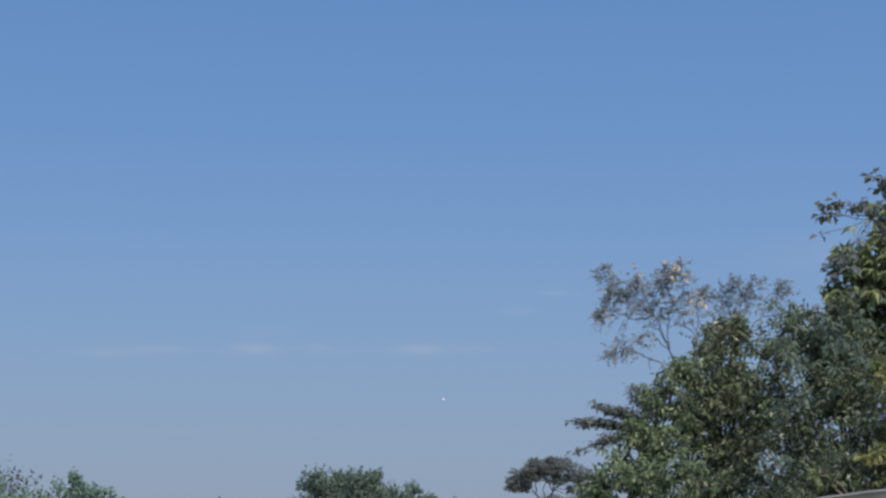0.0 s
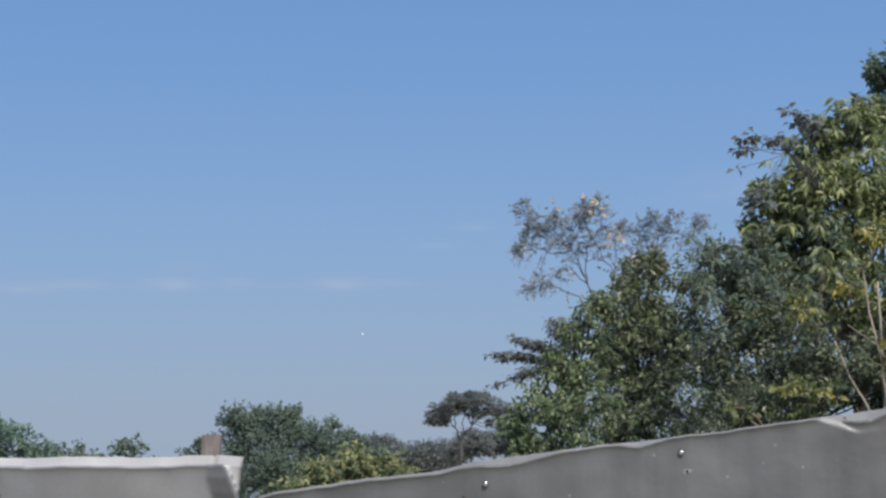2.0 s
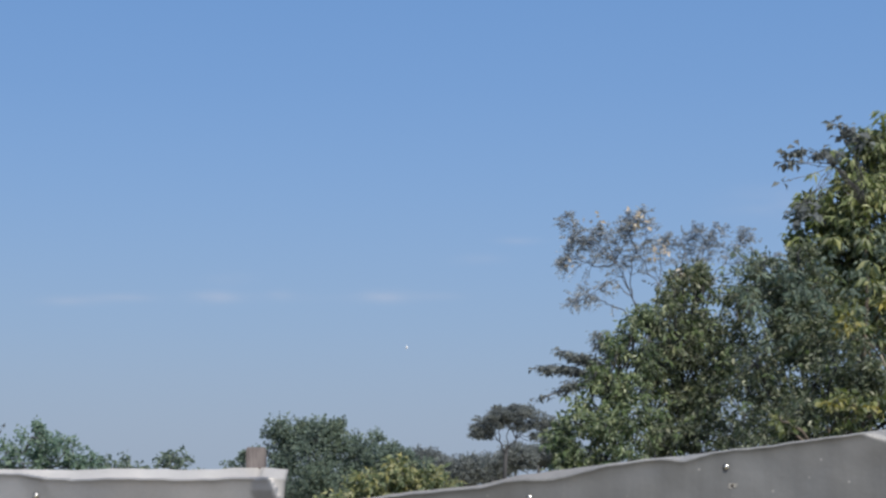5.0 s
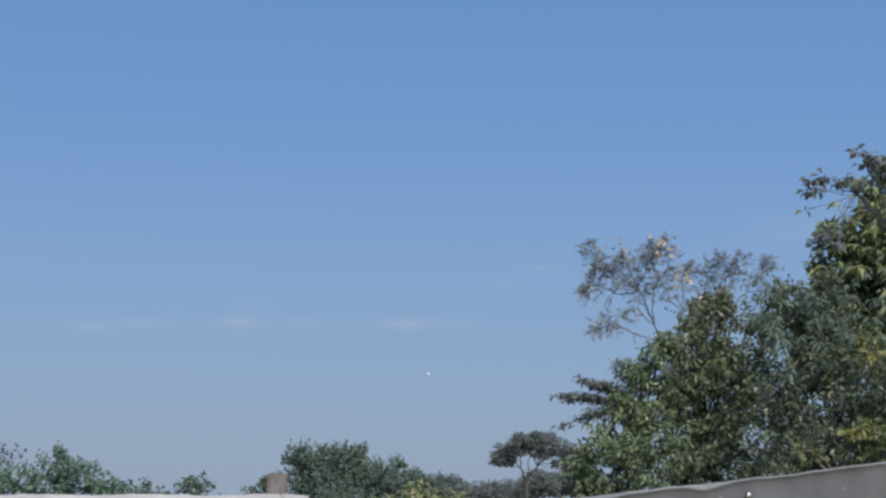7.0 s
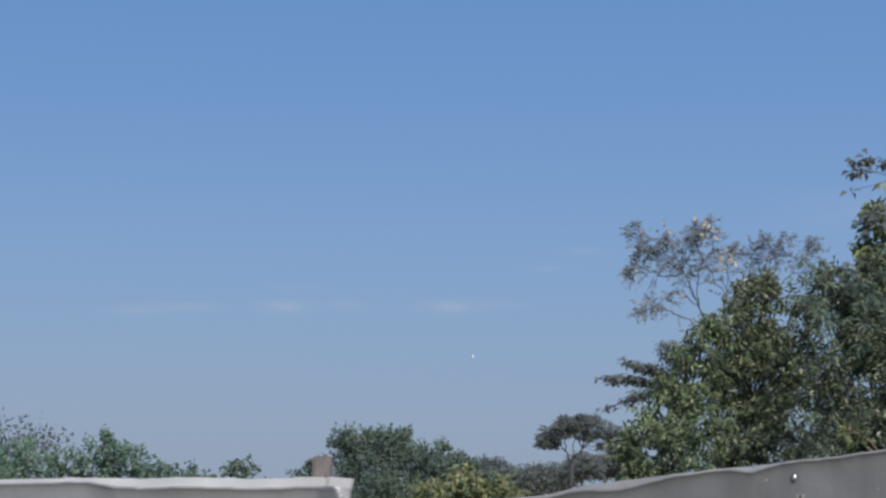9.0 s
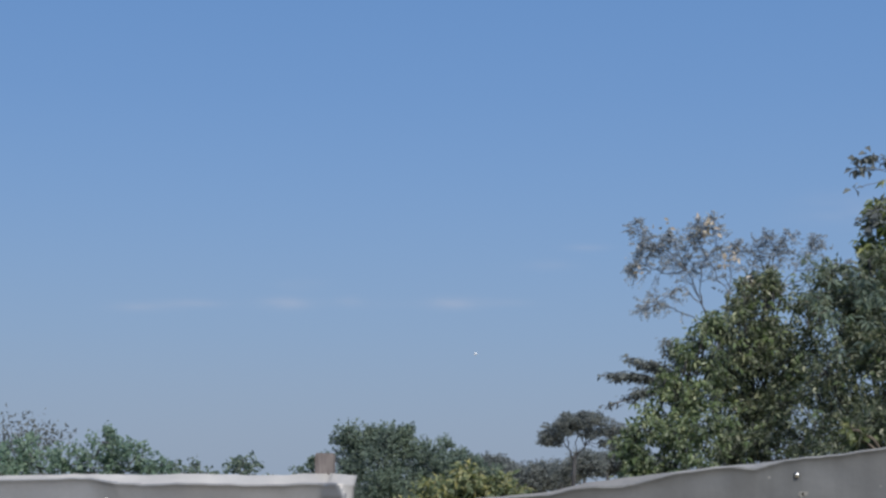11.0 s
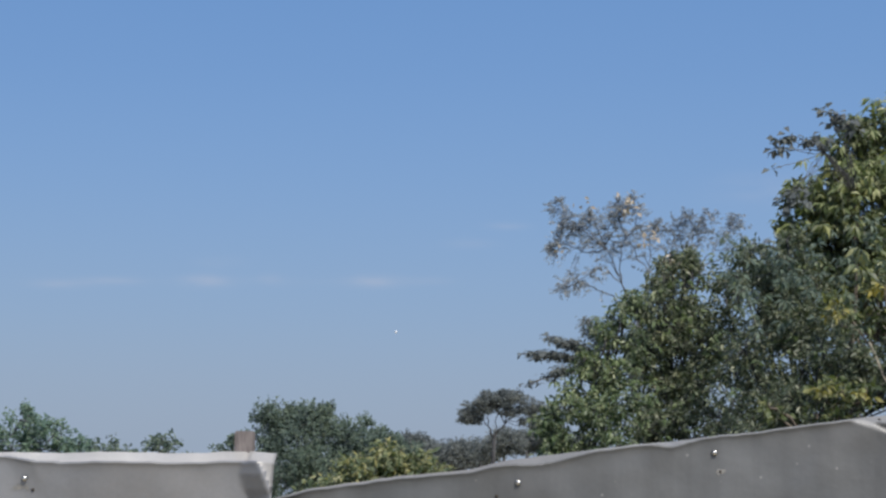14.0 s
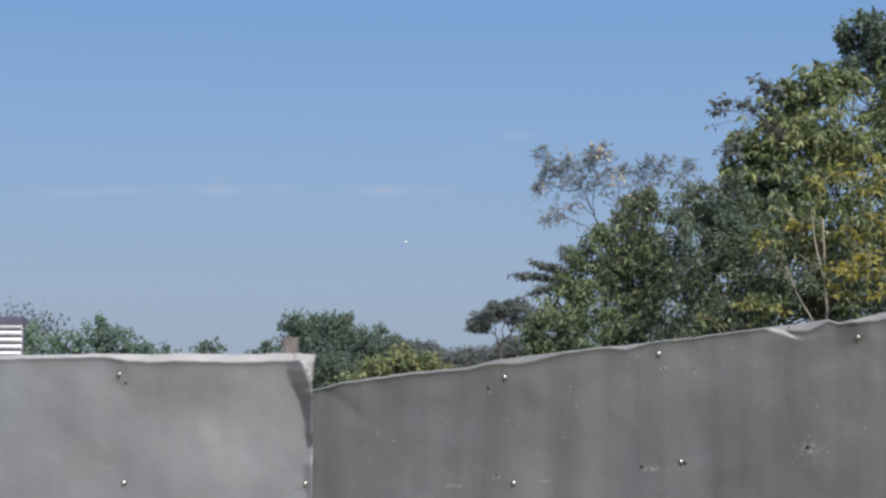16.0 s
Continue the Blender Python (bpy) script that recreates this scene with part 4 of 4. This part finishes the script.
# ---- feathery tree with open branches ----
def build_feathery():
    root = on_ground((1.002, 10.353, 1.808))
    rng = np.random.default_rng(21)
    t = thing("feathery_tree", root, "open feathery tree with thin branches and dry orange pods", "tree")
    fork = (0.898, 10.179, 2.540)
    v, f = [], []
    tube(v, f, bent(local(root, root), local(fork, root), rng, 0.04, 6), 0.03, 0.016, 8)
    part("trunk", mesh_of("trunk", v, f, M_DARK_BARK, True), t)
    joint = (0.801, 10.136, 2.681)
    up = (0.723, 10.092, 2.851)
    outer = [[fork, joint, up, (0.624, 10.092, 2.954), (0.510, 10.092, 3.027), (0.459, 10.092, 3.087)],
           [fork, joint, up, (0.739, 10.092, 2.982), (0.813, 10.092, 3.092)],
           [fork, joint, (0.795, 10.092, 2.865), (0.869, 10.092, 2.981), (0.872, 10.092, 3.112)],
           [fork, (0.712, 10.179, 2.643), (0.577, 10.092, 2.687), (0.476, 10.092, 2.641)]]
    lower = [[joint, (0.707, 10.092, 2.773), (0.620, 10.092, 2.721), (0.519, 10.092, 2.664)],
           [up, (0.622, 10.092, 2.837), (0.507, 10.092, 2.882), (0.450, 10.092, 2.873)],
           [up, (0.595, 10.092, 2.954), (0.480, 10.092, 2.983)],
           [fork, (0.946, 10.179, 2.758), (0.948, 10.179, 2.934), (0.979, 10.179, 2.977)]]
    rear = [[fork, (1.071, 10.266, 2.767), (1.177, 10.266, 2.943), (1.267, 10.266, 3.046)],
           [fork, (1.188, 10.266, 2.766), (1.338, 10.266, 2.942), (1.414, 10.266, 3.045)],
           [fork, (1.128, 10.266, 2.737), (1.192, 10.266, 2.973), (1.164, 10.266, 3.038)],
           [(1.188, 10.266, 2.766), (1.436, 10.353, 2.863), (1.556, 10.353, 2.908)]]
    inner = [[fork, (1.041, 10.266, 2.708), (1.074, 10.266, 2.915), (1.105, 10.266, 3.003)],
           [up, (0.681, 10.092, 2.953), (0.653, 10.092, 3.026)],
           [fork, (0.937, 10.092, 2.719), (0.797, 10.092, 2.967), (0.770, 10.092, 3.083)]]
    paths = outer + lower + rear + inner
    bases, alongs, rachis = [], [], []

    def frond(p, d, length, pairs):
        """A feather of tiny leaflets in pairs along a drooping stalk."""
        side = unit(np.cross(d, rng.normal(0, 0.35, 3) + (0, -0.3, 1.0)))
        q = np.linspace(0.12, 1.0, pairs)[:, None]
        line = p + d * length * q - np.array([0, 0, 0.3]) * length * q * q
        rachis.append([p, line[pairs // 2], line[-1]])
        for sign in (-1, 1):
            bases.append(line + rng.normal(0, 0.0012, line.shape))
            alongs.append(side * sign + d * 0.45 + rng.normal(0, 0.25, line.shape))

    for k, p in enumerate(paths):
        v, f = [], []
        fine = []
        for a, b in zip(p[:-1], p[1:]):
            fine += bent(a, b, rng, 0.10, 5)[:-1]
        fine.append(p[-1])
        tube(v, f, local(fine, root), 0.0036, 0.0010, 5)
        fine = np.array(fine)
        n0 = int(len(fine) * (0.42 if k < 8 else 0.5))
        for i in range(n0, len(fine)):
            ahead = unit(fine[i] - fine[i - 1])
            for m in range(2 if k in (3, 4) else 4):
                d = unit(rng.normal(size=3) * (0.9, 0.8, 0.5) + ahead * (0.9 if i < len(fine) - 3 else 0.6) + (-0.05, 0, 0.0))
                e = fine[i] + d * rng.uniform(0.015, 0.065 if i < len(fine) - 3 else 0.03)
                tube(v, f, local([fine[i], (fine[i] + e) / 2, e], root), 0.0013, 0.0008, 3)
                for _ in range(2):
                    frond(e, unit(d + rng.normal(0, 0.4, 3)), rng.uniform(0.03, 0.065 if i < len(fine) - 3 else 0.04), 8)
        if k not in (0, 3):
            for _ in range(3):
                tip = fine[-1 - rng.integers(0, 5)]
                top = tip + np.array([rng.normal(-0.01, 0.03), rng.normal(0, 0.02), rng.uniform(0.03, 0.085)])
                tube(v, f, local([tip, (tip + top) / 2, top], root), 0.0012, 0.0006, 3)
                for q in (0.35, 0.6, 0.85):
                    frond(tip + (top - tip) * q, unit(rng.normal(size=3) * (0.7, 0.7, 0.2) + (0, 0, 0.8)), rng.uniform(0.012, 0.026), 5)
        part("limb", mesh_of("limb", v, f, M_DARK_BARK, True), t)
    v, f = [], []
    for line in rachis[::2]:
        tube(v, f, local(line, root), 0.0008, 0.0005, 3)
    tagged(part("leaf_stalk", mesh_of("leaf_stalk", v, f, M_DARK_BARK, True), t), kind="stuff")
    b, a = np.concatenate(bases), np.concatenate(alongs)
    L = rng.uniform(0.009, 0.017, len(b))
    part("crown", leaf_mesh("crown", local(b, root), a, rng.normal(0, 0.6, b.shape) + (0, -0.3, 0.8), L, L * 0.34, M_LEAF_FEATHER), t)
    bases, alongs = [], []
    lace = [clump(p, r, 420) for p, r in (((1.009, 10.092, 2.719), 0.19), ((1.195, 10.179, 2.859), 0.19), ((1.340, 10.179, 2.872), 0.17), ((1.454, 10.179, 2.769), 0.16), ((1.108, 10.179, 2.918), 0.12), ((1.284, 10.179, 2.975), 0.10),
                                                ((1.391, 10.179, 2.960), 0.09), ((0.581, 10.092, 3.012), 0.10), ((0.755, 10.092, 3.025), 0.11), ((0.523, 10.092, 2.940), 0.07), ((0.563, 10.092, 2.687), 0.06), ((0.678, 10.092, 2.721), 0.06))]
    lb, la, lt = spray_leaves(rng, lace, 0.022, 9, 0.6, 0.1)
    bases.append(lb)
    alongs.append(la)
    b, a = np.concatenate(bases), np.concatenate(alongs)
    L = rng.uniform(0.012, 0.026, len(b))
    part("inner_crown", leaf_mesh("inner_crown", local(b, root), a, rng.normal(size=b.shape) + (0, -0.2, 0.6), L, L * 0.42, M_LEAF_FEATHER), t)
    pods = []
    for p, r, n in (((0.820, 10.005, 3.070), 0.032, 24), ((0.939, 10.005, 2.916), 0.03, 30), ((0.620, 10.005, 3.081), 0.05, 7), ((0.976, 9.483, 2.692), 0.03, 27), ((1.310, 9.570, 2.617), 0.025, 22),
                    ((0.460, 10.005, 2.851), 0.02, 6)):
        pods.append(np.array(p) + np.clip(rng.normal(0, r, (n, 3)), -1.4 * r, 1.4 * r))
    q = np.concatenate(pods)
    L = rng.uniform(0.02, 0.04, len(q))
    ob = part("pod_tuft", leaf_mesh("pod_tuft", local(q, root), rng.normal(size=q.shape), rng.normal(size=q.shape), L, L * 0.5, M_BLOSSOM), t, "dry orange seed pods")
    tagged(ob, kind="stuff")


build_feathery()


# ---- broad-leaved sprays that stand out against the sky ----
def build_sprays():
    root = on_ground((1.959, 9.744, 1.789))
    rng = np.random.default_rng(31)
    t = thing("broad_leaved_sapling", root, "thin sapling with sprays of broad dark drooping leaves", "sapling")
    fork = (1.883, 9.570, 3.068)
    v, f = [], []
    tube(v, f, bent(local(root, root), local(fork, root), rng, 0.02, 8), 0.02, 0.008, 7)
    part("trunk", mesh_of("trunk", v, f, M_BARK, True), t)
    ends = [((1.414, 8.870, 3.208), 9, 0.050), ((1.463, 8.870, 3.226), 8, 0.045), ((1.398, 8.870, 3.162), 8, 0.040), ((1.441, 8.870, 3.156), 7, 0.040), ((1.380, 8.870, 3.069), 3, 0.020), ((1.543, 8.870, 3.203), 9, 0.045), ((1.602, 8.870, 3.197), 9, 0.045), ((1.568, 8.870, 3.159), 8, 0.040), ((1.623, 8.870, 3.332), 9, 0.045), ((1.671, 8.870, 3.321), 10, 0.050), ((1.716, 8.870, 3.285), 10, 0.050), ((1.655, 8.870, 3.280), 8, 0.045), ((1.475, 8.870, 2.971), 7, 0.050), ((1.438, 8.870, 2.933), 7, 0.050), ((1.417, 8.870, 2.889), 5, 0.040), ((1.506, 8.870, 2.920), 7, 0.050), ((1.756, 8.870, 3.248), 8, 0.050)]
    mid = (1.613, 8.870, 3.146)
    high = (1.708, 8.870, 3.176)
    bases, alongs, sizes = [], [], []
    for p, n, s in ends:
        n = int(n * 1.5)
        v, f = [], []
        via = mid if p[0] < mid[0] and p[2] < high[2] + 0.06 else high
        tube(v, f, local(bent(fork, via, rng, 0.06, 4)[:-1] + bent(via, p, rng, 0.1, 4), root), 0.0022, 0.0014, 5)
        part("branch", mesh_of("branch", v, f, M_DARK_BARK, True), t)
        a = rng.normal(size=(n, 3)) * (1, 0.6, 0.35)
        bases.append(np.array(p) + a * s * 0.3)
        a[:, 2] -= 0.22
        alongs.append(a)
        sizes.append(rng.uniform(0.034, 0.052, n))
    b, a, L = np.concatenate(bases), np.concatenate(alongs), np.concatenate(sizes)
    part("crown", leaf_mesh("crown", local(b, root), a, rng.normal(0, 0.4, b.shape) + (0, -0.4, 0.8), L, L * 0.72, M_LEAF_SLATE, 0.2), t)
    # flat drooping sprays on the far side of the shrub
    root = on_ground((0.672, 9.396, 1.791))
    t = thing("flat_branched_shrub", root, "shrub with flat drooping sprays of leaves", "shrub")
    fork = (0.678, 9.396, 2.214)
    v, f = [], []
    tube(v, f, bent(local(root, root), local(fork, root), rng, 0.03, 6), 0.02, 0.01, 7)
    part("trunk", mesh_of("trunk", v, f, M_BARK, True), t)
    bases, alongs = [], []
    for tip, n, th in (((0.292, 9.396, 2.271), 270, 0.012), ((0.387, 9.396, 2.355), 162, 0.010), ((0.480, 9.396, 2.328), 342, 0.018), ((0.575, 9.396, 2.440), 234, 0.014), ((0.420, 9.309, 2.171), 216, 0.02), ((0.332, 9.396, 2.257), 216, 0.016), ((0.304, 9.396, 2.124), 72, 0.02)):
        line = np.array(bent(fork, tip, rng, 0.05, 8, 0.05))
        v, f = [], []
        tube(v, f, local(line, root), 0.006, 0.002, 5)
        part("branch", mesh_of("branch", v, f, M_BARK, True), t)
        n = int(n * 1.7)
        s = rng.uniform(0.3, 1.0, n) * (len(line) - 1)
        i = np.minimum(s.astype(int), len(line) - 2)
        p = line[i] + (line[i + 1] - line[i]) * (s - i)[:, None] + rng.normal(0, 1, (n, 3)) * (0.022, 0.06, th * 0.55)
        bases.append(p)
        alongs.append(rng.normal(size=(n, 3)) * (1, 0.7, 0.18) + (-0.5, 0, -0.28))
    b, a = np.concatenate(bases), np.concatenate(alongs)
    L = rng.uniform(0.018, 0.036, len(b))
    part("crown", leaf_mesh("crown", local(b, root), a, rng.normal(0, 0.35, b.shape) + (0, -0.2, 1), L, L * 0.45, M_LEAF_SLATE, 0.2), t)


build_sprays()


# ---- plants in the middle distance ----
def build_middle():
    c = [clump((-0.466, 8.874, 1.713), 0.125, 4174, 1, 0.8), clump((-0.317, 8.874, 1.750), 0.120, 4174, 1, 0.8), clump((-0.167, 8.874, 1.710), 0.138, 4174, 1, 0.7), clump((-0.566, 8.874, 1.627), 0.125, 3616, 1, 0.8),
         clump((-0.367, 8.874, 1.613), 0.201, 3339, 1, 0.7), clump((-0.117, 8.874, 1.636), 0.151, 3616, 1, 0.7), clump((-0.342, 8.874, 1.787), 0.070, 4174), clump((-0.217, 8.874, 1.766), 0.065, 4174), clump((-0.666, 8.874, 1.565), 0.100, 3339)]
    tree("yellow_bush", 41, on_ground((-0.345, 8.961, 1.588)), (-0.345, 8.961, 1.550), c, 0.038, M_LEAF_YELLOW, M_BARK, "bush with yellow and green narrow leaves behind the fence", "bush", 0.03, per_twig=11, hang=0.55, slim=0.34, droop=0.3)
    c = [clump((-1.671, 17.600, 2.225), 0.219, 6186), clump((-1.487, 17.600, 2.268), 0.209, 6661), clump((-1.249, 17.600, 2.256), 0.189, 6661), clump((-1.719, 17.600, 2.027), 0.224, 4995), clump((-1.409, 17.440, 1.972), 0.370, 4759),
         clump((-1.074, 17.600, 2.097), 0.239, 5472), clump((-0.876, 17.600, 2.021), 0.224, 5472), clump((-0.664, 17.920, 2.002), 0.213, 5711), clump((-0.488, 17.920, 1.900), 0.228, 4995), clump((-1.114, 17.440, 1.774), 0.370, 3569),
         clump((-1.654, 17.440, 1.730), 0.296, 4164), clump((-1.522, 17.600, 2.362), 0.099, 6661), clump((-1.199, 17.600, 2.350), 0.099, 6661), clump((-1.781, 17.600, 2.310), 0.099, 6661), clump((-0.774, 17.760, 2.149), 0.090, 6661), clump((-0.678, 17.600, 1.674), 0.349, 3091), clump((-1.363, 17.600, 2.297), 0.179, 4375),
         clump((-0.904, 17.800, 2.215), 0.131, 4600), clump((-0.763, 17.800, 2.145), 0.111, 4600), clump((-0.622, 17.800, 2.095), 0.091, 4600), clump((-0.762, 17.800, 2.015), 0.131, 3600)]
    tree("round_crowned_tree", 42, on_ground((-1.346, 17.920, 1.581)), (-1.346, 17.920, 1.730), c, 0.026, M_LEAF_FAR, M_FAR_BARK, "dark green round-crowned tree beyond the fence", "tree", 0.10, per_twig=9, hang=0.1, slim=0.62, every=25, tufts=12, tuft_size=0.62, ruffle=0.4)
    # leafy trees and tops at the fence's far left
    c = [clump((-2.472, 11.200, 1.953), 0.152, 4008), clump((-2.693, 11.200, 1.911), 0.152, 3784), clump((-2.915, 11.280, 1.912), 0.165, 3562), clump((-3.119, 11.360, 1.893), 0.142, 3562), clump((-2.310, 11.200, 1.914), 0.133, 3784), clump((-2.188, 11.200, 1.862), 0.108, 3784),
         clump((-2.462, 11.200, 2.046), 0.063, 4453), clump((-2.568, 11.200, 1.772), 0.254, 2227), clump((-3.050, 11.200, 1.749), 0.254, 2227), clump((-2.146, 11.200, 1.774), 0.126, 2672), clump((-3.328, 11.440, 1.934), 0.158, 2672), clump((-3.617, 11.440, 1.933), 0.190, 2227)]
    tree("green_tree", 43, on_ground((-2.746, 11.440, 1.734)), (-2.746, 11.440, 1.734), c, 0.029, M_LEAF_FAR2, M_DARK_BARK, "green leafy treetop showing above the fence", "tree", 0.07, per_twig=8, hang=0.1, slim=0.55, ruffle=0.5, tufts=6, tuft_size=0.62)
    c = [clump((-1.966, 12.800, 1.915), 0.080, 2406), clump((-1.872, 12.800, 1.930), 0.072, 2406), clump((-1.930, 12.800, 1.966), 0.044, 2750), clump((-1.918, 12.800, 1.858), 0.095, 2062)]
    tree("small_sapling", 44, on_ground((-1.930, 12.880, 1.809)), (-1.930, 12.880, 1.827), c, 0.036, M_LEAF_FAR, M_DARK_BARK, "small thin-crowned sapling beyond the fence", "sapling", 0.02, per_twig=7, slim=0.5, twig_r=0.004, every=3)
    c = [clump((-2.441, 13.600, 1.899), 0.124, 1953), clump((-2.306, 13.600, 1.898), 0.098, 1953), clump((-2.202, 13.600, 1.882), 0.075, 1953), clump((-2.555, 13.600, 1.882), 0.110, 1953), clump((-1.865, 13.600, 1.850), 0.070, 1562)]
    tree("low_hedge", 45, on_ground((-2.415, 13.680, 1.824)), (-2.415, 13.680, 1.843), c, 0.040, M_LEAF_FAR, M_DARK_BARK, "low hedge beyond the fence, greyed in colour for haze", "hedge", 0.03, per_twig=8, slim=0.5)
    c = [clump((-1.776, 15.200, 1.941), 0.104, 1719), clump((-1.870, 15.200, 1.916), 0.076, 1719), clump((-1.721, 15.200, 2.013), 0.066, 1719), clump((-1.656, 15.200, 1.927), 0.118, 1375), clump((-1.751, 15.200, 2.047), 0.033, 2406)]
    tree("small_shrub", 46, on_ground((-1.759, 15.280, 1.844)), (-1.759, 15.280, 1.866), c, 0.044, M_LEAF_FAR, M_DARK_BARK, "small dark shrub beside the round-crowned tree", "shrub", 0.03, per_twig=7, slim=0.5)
    # dry twigs above the green treetop
    root = on_ground((-3.095, 11.832, 1.737))
    rng = np.random.default_rng(47)
    t = thing("dry_twigged_shrub", root, "dry grey twigs with a few withered leaves", "shrub")
    fork = (-3.077, 11.832, 1.864)
    v, f = [], []
    tube(v, f, bent(local(root, root), local(fork, root), rng, 0.02, 5), 0.02, 0.012, 6)
    part("trunk", mesh_of("trunk", v, f, M_DARK_BARK, True), t)
    bases = []
    for tip in ((-3.277, 11.800, 2.124), (-3.193, 11.800, 2.175), (-3.081, 11.800, 2.199), (-3.139, 11.800, 2.118), (-3.010, 11.800, 2.146), (-2.942, 11.800, 2.126), (-2.866, 11.800, 2.099), (-3.240, 11.800, 2.067), (-3.053, 11.800, 2.085), (-2.916, 11.800, 2.066)):
        line = np.array(bent(fork, tip, rng, 0.10, 7))
        v, f = [], []
        tube(v, f, local(line, root), 0.003, 0.001, 4)
        part("twig", mesh_of("twig", v, f, M_DARK_BARK, True), t)
        bases.append(line[3:].repeat(13, 0) + rng.normal(0, 1, (len(line[3:]) * 13, 3)) * (0.055, 0.04, 0.03))
    b = np.concatenate(bases)
    L = rng.uniform(0.02, 0.045, len(b))
    part("crown", leaf_mesh("crown", local(b, root), rng.normal(size=b.shape), rng.normal(size=b.shape), L, L * 0.4, M_LEAF_SLATE), t)


build_middle()


# ---- far trees ----
def build_far():
    root = on_ground((0.871, 60.000, 2.840))
    rng = np.random.default_rng(51)
    t = thing("umbrella_tree", root, "far flat-topped umbrella tree with an open fork", "tree")
    fork = (0.909, 60.000, 3.345)
    v, f = [], []
    tube(v, f, bent(local(root, root), local(fork, root), rng, 0.02, 5), 0.085, 0.055, 8)
    part("trunk", mesh_of("trunk", v, f, M_FAR_BARK, True), t)
    c = [clump((1.004, 60.000, 4.494), 0.611, 664, 1, 0.42), clump((1.599, 60.000, 4.524), 0.611, 664, 1, 0.45), clump((0.494, 60.000, 4.329), 0.560, 664, 1, 0.45), clump((0.119, 60.000, 4.060), 0.407, 700, 1, 0.5), clump((1.987, 60.000, 4.318), 0.475, 664, 1, 0.6),
         clump((0.751, 60.000, 4.649), 0.305, 770, 1, 0.5), clump((-0.018, 60.000, 3.892), 0.238, 770, 1, 0.5), clump((1.425, 60.000, 4.102), 0.339, 490, 1, 0.5), clump((0.371, 60.000, 3.856), 0.170, 700, 1, 0.6), clump((2.136, 60.000, 4.046), 0.339, 600, 1, 0.6), clump((1.295, 60.000, 4.696), 0.441, 660, 1, 0.4), clump((0.151, 60.000, 3.823), 0.204, 600, 1, 0.6), clump((1.965, 60.000, 3.878), 0.373, 560, 1, 0.6),
         clump((0.30, 60.000, 4.05), 0.40, 560, 1, 0.6), clump((0.70, 60.000, 4.25), 0.45, 560, 1, 0.6), clump((1.10, 60.000, 4.28), 0.45, 520, 1, 0.6), clump((1.65, 60.000, 4.15), 0.42, 560, 1, 0.6), clump((2.15, 60.000, 3.75), 0.30, 560, 1, 0.7)]
    left, right = (0.709, 60.000, 3.718), (1.218, 60.000, 3.782)
    for a, b, r in ((fork, left, 0.065), (fork, right, 0.065), (left, (0.323, 60.000, 4.160), 0.03), (left, (0.783, 60.000, 4.445), 0.03), (right, (1.088, 60.000, 4.392), 0.03), (right, (1.681, 60.000, 4.320), 0.035), (right, (2.017, 60.000, 4.013), 0.02), (left, (0.491, 60.000, 3.939), 0.02), (right, (1.395, 60.000, 4.525), 0.025), (fork, (1.018, 60.000, 4.189), 0.03), (right, (1.811, 60.000, 3.761), 0.018)):
        v, f = [], []
        tube(v, f, bent(local(a, root), local(b, root), rng, 0.18, 5), r * 0.68, r * 0.3, 6)
        part("limb", mesh_of("limb", v, f, M_FAR_BARK, True), t)
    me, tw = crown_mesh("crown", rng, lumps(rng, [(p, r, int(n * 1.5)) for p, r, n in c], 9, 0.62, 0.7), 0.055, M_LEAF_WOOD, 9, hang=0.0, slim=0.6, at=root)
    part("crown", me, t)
    # the wood behind
    c = [clump((x, 72.0 + 2 * math.sin(x * 3), z), r, 1300, 1, 0.75) for x, z, r in WOOD]
    rng = np.random.default_rng(52)
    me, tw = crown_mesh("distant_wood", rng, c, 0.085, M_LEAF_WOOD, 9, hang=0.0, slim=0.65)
    ob = tagged(new("distant_wood", me), "distant low line of woodland, greyed in colour for haze", "woodland", kind="stuff")
    v, f = [], []
    for x, z, r in WOOD:
        tube(v, f, [(x, 72.0, 0), (x + 0.1, 72.0, z * 0.5), (x, 72.0, z - 0.3)], 0.12, 0.05, 6)
    part("trunk", mesh_of("trunk", v, f, M_FAR_BARK, True), ob)


WOOD = []
_r = random.Random(9)
for _i in range(46):
    _x = -24 + _i * 0.82
    _z = 2.0 + 0.25 * math.sin(_x * 0.7) + _r.uniform(-0.2, 0.2)
    if -2.6 < _x < 4.5:
        _z = 3.15 + 0.15 * math.sin(_x * 2.1) + _r.uniform(-0.15, 0.15)
    if 0.6 < _x < 3.2:
        _z += 0.4
    WOOD.append((_x, _z, _r.uniform(0.7, 1.1)))
build_far()


# ---- a pale speck high over the trees, given a balloon's shape ----
def build_speck():
    p = (-10.310, 300.000, 26.218)
    v, f = [], []
    seg, rings = 14, 9
    for j in range(rings + 1):
        a = math.pi * j / rings
        r = 0.17 * math.sin(a) * (1 - 0.15 * math.cos(a)) + 1e-4
        for k in range(seg):
            b = 2 * math.pi * k / seg
            v.append((r * math.cos(b), r * math.sin(b), -0.21 * math.cos(a)))
    for j in range(rings):
        for k in range(seg):
            a, b = j * seg + k, j * seg + (k + 1) % seg
            f.append((a, b, b + seg, a + seg))
    ob = new("balloon", mesh_of("balloon", v, f, M_WHITE, True))
    ob.location = p
    tagged(ob, "small white speck far off in the sky, shaped as a balloon", "balloon")


build_speck()
